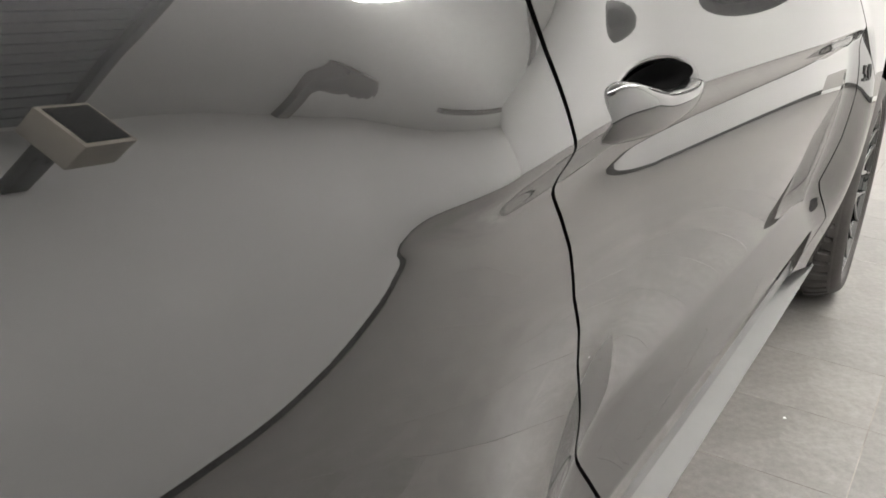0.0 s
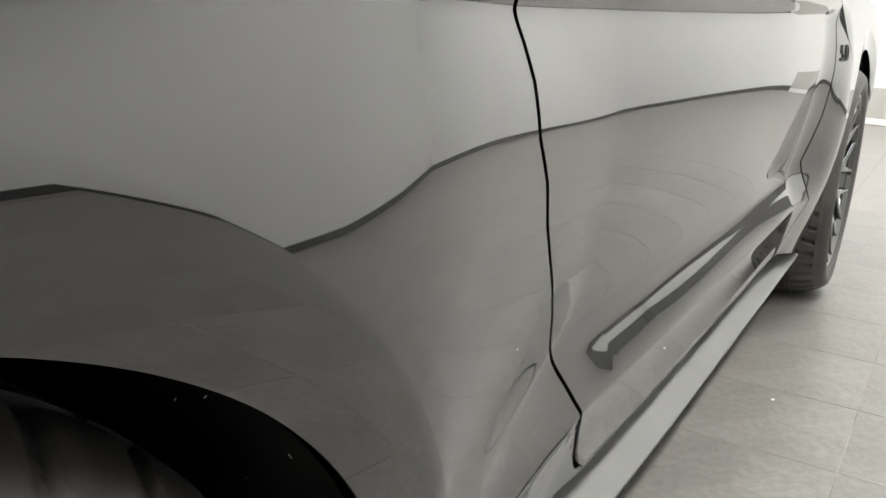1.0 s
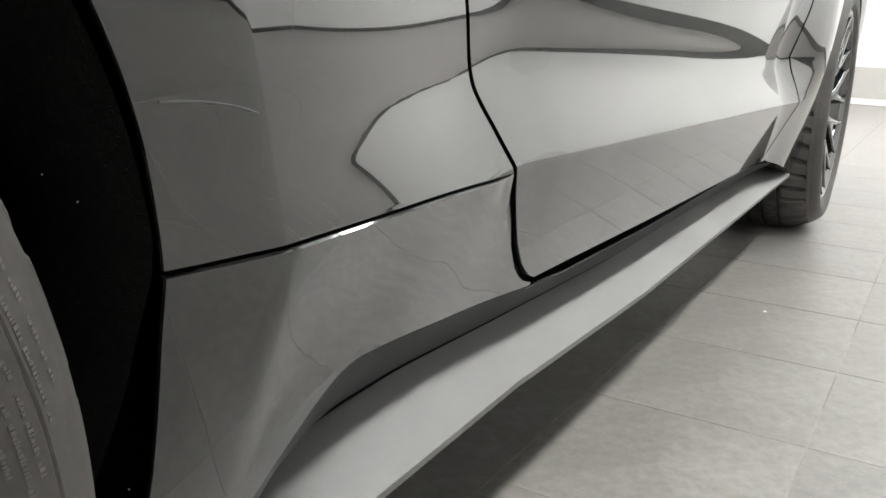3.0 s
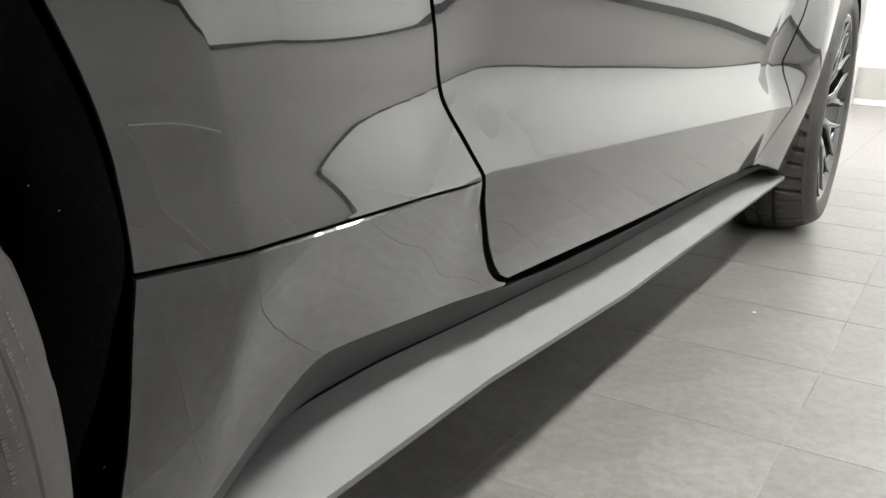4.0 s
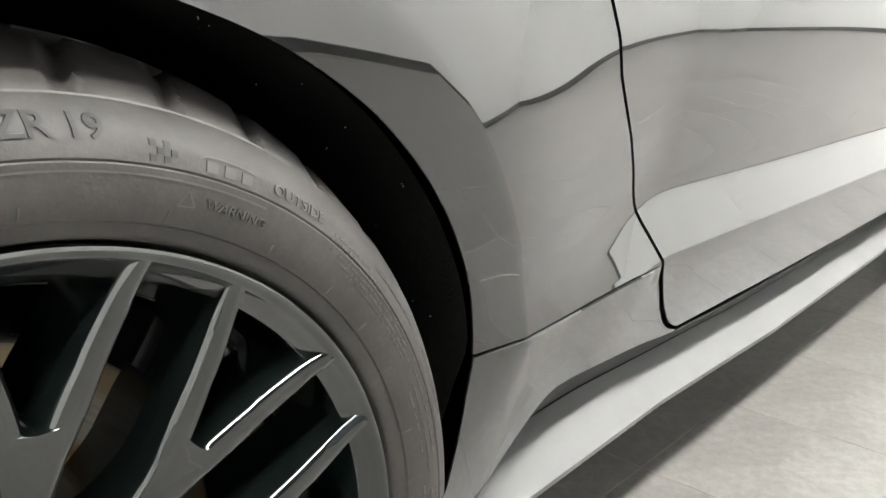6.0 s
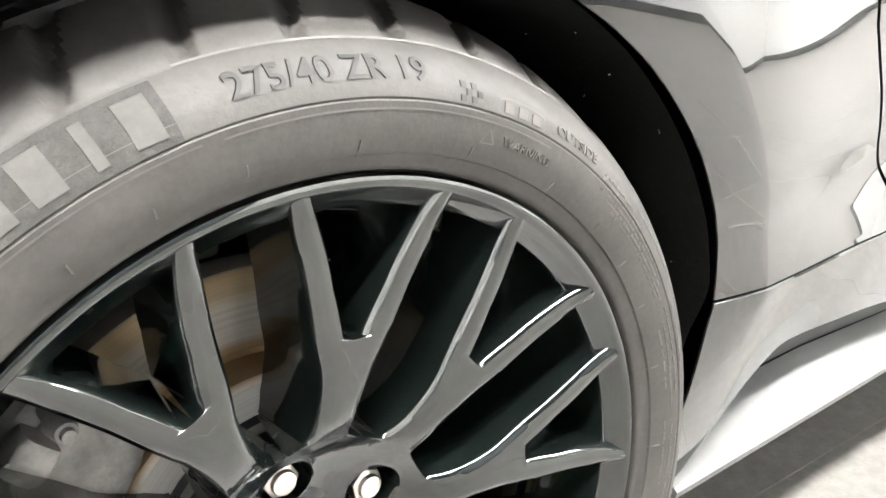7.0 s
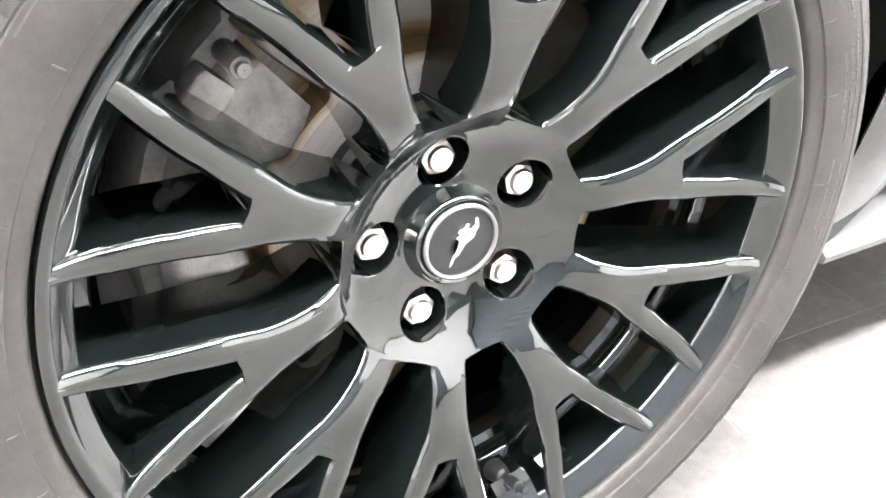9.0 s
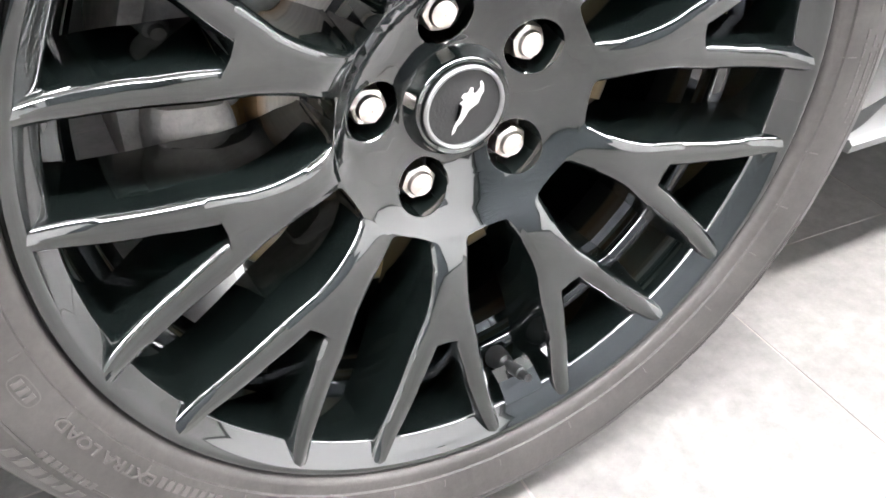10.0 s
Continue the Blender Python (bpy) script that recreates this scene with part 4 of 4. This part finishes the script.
for line, (r0, d0, d1) in enumerate(((0.2975, 49, 41), (0.2945, 50, 38), (0.2915, 48, 30), (0.2885, 49, 28), (0.2855, 47, 26), (0.2825, 45, 27), (0.3020, 40, 28), (0.3020, 25, 14), (0.2960, 24, 12), (0.2880, 24, 9), (0.2830, 22, 6), (0.2780, 21, 10), (0.2770, 4, -8), (0.2840, 3, -10), (0.2900, 2, -12))):
    d = d0
    rnd = random.Random(line)
    bm = bmesh.new()
    while d > d1:
        if rnd.random() < 0.16:
            d -= 0.45
            continue
        step = rnd.uniform(0.14, 0.34)
        tall = rnd.choice((0.0011, 0.0016, 0.0019))
        add_bm(bm, bar(r0, r0 + tall, d, d - step, 0.00045))
        d -= step + 0.13
    part("small_print", bm, LETTER_LIGHT, rear, "line of tiny moulded marks", smooth=0)
rib_me = None
for k in range(30):
    if rib_me is None:
        rb = part("vent_rib", bar(0.2650, 0.2735, -0.09, 0.09, 0.0008), LETTER_LIGHT, rear)
        rib_me = rb.data
    else:
        rb = new("vent_rib", rib_me)
        rb.parent = rear
    rb.rotation_euler = (0, -radians(12 * k + 3.5 * math.sin(7.3 * k)), 0)

# ---------------------------------------------------------------- brakes, emblem, valve, on the near rear wheel and front wheel
def brake(cx, cz):
    d = lathe_bm([(0.070, 0.062), (0.102, 0.063), (0.106, 0.066), (0.108, 0.092), (0.111, 0.094), (0.164, 0.094), (0.165, 0.096), (0.165, 0.116), (0.164, 0.118), (0.09, 0.118)], 160)
    disc = part("brake_disc", d, DISC, car, "rust-stained ventilated brake disc", smooth=30)
    disc.location, disc.scale = (cx, -0.028, cz), (1.054, 1.0, 1.054)
    cal = None
    for nm, a0, a1, r0, r1, y0, y1 in (("brake_caliper", 131, 172, 0.108, 0.176, 0.046, 0.088), ("bridge", 130, 202, 0.168, 0.192, 0.062, 0.150), ("piston_housing", 174, 200, 0.124, 0.178, 0.040, 0.090), ("pad_shim", 170, 178, 0.116, 0.160, 0.056, 0.088),
                                       ("slide_pin", 138, 146, 0.164, 0.190, 0.034, 0.060), ("slide_pin", 196, 206, 0.112, 0.140, 0.046, 0.074), ("bracket", 128, 150, 0.074, 0.104, 0.052, 0.084)):
        loops = []
        for t in np.linspace(0, 1, 9):
            a = a0 + (a1 - a0) * t
            k = 1 - 0.22 * (2 * t - 1) ** 4
            rm, rh = (r0 + r1) / 2, (r1 - r0) / 2 * k
            ym, yh = (y0 + y1) / 2, (y1 - y0) / 2
            loops.append([polar(rm + rh * math.copysign(abs(math.cos(p)) ** 0.45, math.cos(p)), a, ym + yh * math.copysign(abs(math.sin(p)) ** 0.45, math.sin(p))) for p in np.linspace(0, 2 * math.pi, 16, endpoint=False)])
        b = grid_bm(loops, closed=True)
        b.verts.ensure_lookup_table()
        b.faces.new([b.verts[i] for i in range(16)])
        b.faces.new([b.verts[len(b.verts) - 1 - i] for i in range(16)])
        bmesh.ops.recalc_face_normals(b, faces=b.faces)
        ob = part(nm, b, CAST, cal or car, "dirty grey cast brake caliper" if cal is None else "", smooth=45)
        if cal is None:
            cal = ob
            cal.location = (cx, -0.012, cz)
    for rr, aa, rad, y0, y1, nm in ((0.118, 151, 0.012, 0.036, 0.060, "bolt_boss"), (0.180, 152, 0.008, 0.034, 0.062, "bolt_boss"), (0.176, 134, 0.007, 0.022, 0.060, "bleed_nipple")):
        px, _, pz = polar(rr, aa, 0.0)
        part(nm, lathe_bm([(0.0004, y0), (rad * 0.55, y0), (rad * 0.62, y0 + 0.004), (rad * 0.86, y0 + 0.005), (rad, y0 + 0.009), (rad, y1)], 28, (px, 0, pz)), CAST, cal, smooth=35)
    loops = []
    for t in np.linspace(0.4, 5.2, 18):
        c = Vector(polar(0.183 + 0.011 * math.cos(t), 147 + 3.6 * math.sin(t), 0.040))
        loops.append([tuple(c + Vector((0.0042 * math.cos(p), 0.0042 * math.sin(p), 0.0042 * math.cos(p + 1.2)))) for p in np.linspace(0, 2 * math.pi, 10, endpoint=False)])
    hk = grid_bm(loops, closed=True)
    bmesh.ops.recalc_face_normals(hk, faces=hk.faces)
    part("pin_guide", hk, CAST, cal, smooth=50)
    part("knuckle_lug", box_bm((-0.022, 0.105, 0.172), (0.004, 0.125, 0.208), 0.006), STEEL, cal, "pale grey steering knuckle lug", smooth=40)
    clip = bmesh.new()
    zig = [(0.176, 147.5), (0.160, 146.2), (0.168, 149.5), (0.158, 149.0), (0.154, 146.5), (0.145, 145.0), (0.146, 147.5), (0.138, 147.5)]
    for (r0, a0), (r1, a1) in zip(zig, zig[1:]):
        p, q = Vector(polar(r0, a0, 0.042)), Vector(polar(r1, a1, 0.041))
        seg = bmesh.ops.create_cone(clip, cap_ends=True, segments=6, radius1=0.0009, radius2=0.0009, depth=(q - p).length)
        m = Matrix.Translation((p + q) / 2) @ (q - p).to_track_quat("Z", "Y").to_matrix().to_4x4()
        bmesh.ops.transform(clip, matrix=m, verts=seg["verts"])
    part("spring_clip", clip, BRASS, cal, "thin bent brass-coloured spring clip")
    back = lathe_bm([(0.160, 0.150), (0.12, 0.152), (0.05, 0.154), (0.002, 0.154)], 72)
    bp = part("dust_shield", back, LINER, car, "black dust shield behind the brake")
    bp.location = (cx, -0.020, cz)


brake(*RW)
brake(*FW)

bm = bmesh.new()
pts = [(-0.62, -1.0), (-0.44, -0.86), (-0.36, -0.66), (-0.16, -0.55), (0.06, -0.30), (0.18, -0.12), (0.46, 0.02), (0.62, 0.10), (0.72, 0.34), (0.86, 0.52), (0.84, 0.80), (0.74, 0.98), (0.64, 0.94), (0.66, 0.70), (0.46, 0.52), (0.34, 0.56), (0.36, 0.76), (0.20, 0.80), (0.10, 0.60), (-0.10, 0.60), (-0.22, 0.46), (-0.08, 0.36), (-0.30, 0.24), (-0.14, 0.10), (-0.20, -0.16), (-0.30, -0.36), (-0.48, -0.58), (-0.58, -0.80)]
top = [bm.verts.new((x * 0.0145, -0.0097, z * 0.0165)) for x, z in pts]
low = [bm.verts.new((x * 0.0145, -0.0081, z * 0.0165)) for x, z in pts]
bm.faces.new(top)
for i in range(len(pts)):
    j = (i + 1) % len(pts)
    bm.faces.new((top[i], top[j], low[j], low[i]))
bmesh.ops.triangulate(bm, faces=bm.faces[:1])
bmesh.ops.recalc_face_normals(bm, faces=bm.faces)
part("emblem", bm, SILVER, rear, "plain silver emblem", smooth=20)

# tyre valve on a flat pad
pad = []
for u in np.linspace(0, 1, 6):
    r = 0.2175 + 0.0225 * u
    e = 0.0 if 0 < u < 1 else 0.006
    yy = -0.0262 - 0.0185 * u
    pad.append([polar(r, d, yy + (0.006 if d in (-83.9, -75.6) else e)) for d in (-83.9, -83.6, -82, -79.7, -77.5, -75.9, -75.6)])
bm = grid_bm(pad)
for v in {g for g in bmesh.ops.extrude_edge_only(bm, edges=[e for e in bm.edges if e.is_boundary])["geom"] if isinstance(g, bmesh.types.BMVert)}:
    v.co = Vector((v.co.x * 1.07, v.co.y + 0.004, v.co.z * 1.07))
bmesh.ops.recalc_face_normals(bm, faces=bm.faces)
part("valve_pad", bm, GLOSS, rear, "flat glossy pad round the valve", smooth=25)
bm = lathe_bm([(0.0005, -0.036), (0.0032, -0.036), (0.0034, -0.027), (0.0048, -0.0265), (0.0048, -0.014), (0.0034, -0.0135), (0.0036, -0.006), (0.0062, -0.004), (0.0085, 0.006), (0.0092, 0.012)], 24)
for v in bm.verts:
    v.co = Matrix.Rotation(radians(-20), 3, "X") @ v.co
va = radians(-80)
for v in bm.verts:
    x, y, z = v.co
    v.co = Vector((0.2220 * math.cos(va) + x, -0.013 + y, 0.2220 * math.sin(va) + z))
part("tyre_valve", bm, PLASTIC, rear, "tyre valve with a metal cap", smooth=30)

# door handle and wing badge
LOW = [(0, 0.808), (0.05, 0.804), (0.4, 0.801), (0.8, 0.806), (0.95, 0.816), (1, 0.823)]
HIGH = [(0, 0.844), (0.05, 0.851), (0.16, 0.850), (0.32, 0.842), (0.48, 0.834), (0.75, 0.831), (0.92, 0.834), (1, 0.830)]
rows = []
for t in np.linspace(0, 1, 40):
    x = 0.600 + 0.254 * t
    lo, hi = soft_interp(t, LOW, 0.05), soft_interp(t, HIGH, 0.05)
    z, hz = (lo + hi) / 2, (hi - lo) / 2
    o = side_o(0.90, z) * 0.5 + side_o(0.575, 0.80) * 0.5 + 0.004 + 0.018 * math.sin(math.pi * (0.012 + t * 0.95)) ** 0.45 - 0.004
    rows.append([(x, -o + 0.010 - 0.011 * math.copysign(abs(math.cos(p)) ** 0.6, math.cos(p)), z + hz * math.copysign(abs(math.sin(p)) ** 0.75, math.sin(p))) for p in np.linspace(-math.pi, math.pi, 24, endpoint=False)])
bm = grid_bm(rows, closed=True)
bm.verts.ensure_lookup_table()
bm.faces.new([bm.verts[i] for i in range(24)])
bm.faces.new([bm.verts[len(bm.verts) - 1 - i] for i in range(24)])
bmesh.ops.recalc_face_normals(bm, faces=bm.faces)
# deep shade of the painted hollow, laid in as a flat black sheet
shade_sheet = [[side(0.756 + 0.088 * k * math.cos(p), 0.837 + 0.0160 * k * math.sin(p), -0.004) for p in np.linspace(0, 2 * math.pi, 48, endpoint=False)] for k in np.linspace(0.02, 1, 8)]
part("handle_cup", grid_bm(shade_sheet, closed=True), SHADE_GAP, door, "black sheet painted as the deep shade behind the handle")
part("door_handle", bm, PAINT, door, "silver-grey pull handle", smooth=50)
bm = text_bm("5.0", 0.052, 0.002)
for v in bm.verts:
    x, z = 2.185 + v.co.x * 1.1, 0.700 + v.co.y
    v.co = Vector((x, -side_o(x, z) - 0.001 - v.co.z, z))
part("wing_badge", bm, PLASTIC, wing, "black 5.0 badge")

# lint caught on the arch liner
rnd = random.Random(5)
bm = bmesh.new()
for k in range(16):
    a, y = radians(rnd.uniform(-12, 75)), rnd.uniform(-0.02, 0.06)
    rr = arch_r(a) + 0.0005
    m = Matrix.Translation((RW[0] + rr * math.cos(a), y, RW[1] + rr * math.sin(a))) @ Matrix.Rotation(rnd.uniform(0, 3), 4, "Y") @ Matrix.Diagonal((rnd.uniform(0.6, 2.6), 0.7, 0.5, 1)) 
    bmesh.ops.create_icosphere(bm, subdivisions=1, radius=rnd.uniform(0.00025, 0.0006), matrix=m)
part("lint", bm, CEILING, car, "pale lint specks caught in the wheel arch")
# a pale chip lying on the tiles
bm = bmesh.new()
bmesh.ops.create_icosphere(bm, subdivisions=2, radius=0.004)
for v in bm.verts:
    v.co = Vector((1.844 + v.co.x * (1.2 + 0.3 * math.sin(900 * v.co.y)), -0.062 + v.co.y, 0.0012 + v.co.z * 0.3))
tagged(part("paint_chip", bm, CEILING), "tiny white chip lying on the grey tiles", "debris")

# edge of the clear film on the flare
rows = []
for t in np.linspace(0, 1, 24):
    x = 0.352 + 0.050 * t
    z = 0.500 - 0.009 * t + 0.003 * math.sin(2.6 * t)
    rows.append([side(x, z - 0.0005, -0.0002), side(x, z, -0.0005), side(x, z + 0.0005, -0.0002)])
part("film_edge", grid_bm(rows), BASE_DARK, quarter, "fine edge of clear protective film")

# ---------------------------------------------------------------- floor tiles
TS, TA = 0.3085, radians(-1.4)
rot = Matrix.Rotation(TA, 4, "Z")
org = Vector((1.592, -0.2175, 0))
tile_bm = box_bm((-TS / 2 + 0.0013, -TS / 2 + 0.0013, -0.006), (TS / 2 - 0.0013, TS / 2 - 0.0013, 0.0))
tile_me = bpy.data.meshes.new("tile")
tile_bm.to_mesh(tile_me)
tile_bm.free()
tile_me.materials.append(TILE)
rest = bmesh.new()
for i in range(-22, 22):
    for j in range(-15, 22):
        p = org + rot @ Vector(((i + 0.5) * TS, (j + 0.5) * TS, 0))
        if not (X0 < p.x < X1 - 0.0 and Y0 < p.y < Y1):
            continue
        if -0.5 < p.x < 4.2 and -1.5 < p.y < 0.45:
            t = new("tile", tile_me)
            t.parent = floor
            t.matrix_basis = Matrix.Translation(p) @ rot
        else:
            c = [p + rot @ Vector((a * (TS / 2 - 0.0013), b * (TS / 2 - 0.0013), 0)) for a, b in ((-1, -1), (1, -1), (1, 1), (-1, 1))]
            rest.faces.new([rest.verts.new(q) for q in c])
far = part("far_tiles", rest, TILE, floor, "grey porcelain tiles", smooth=0)
tagged(far, kind="stuff")
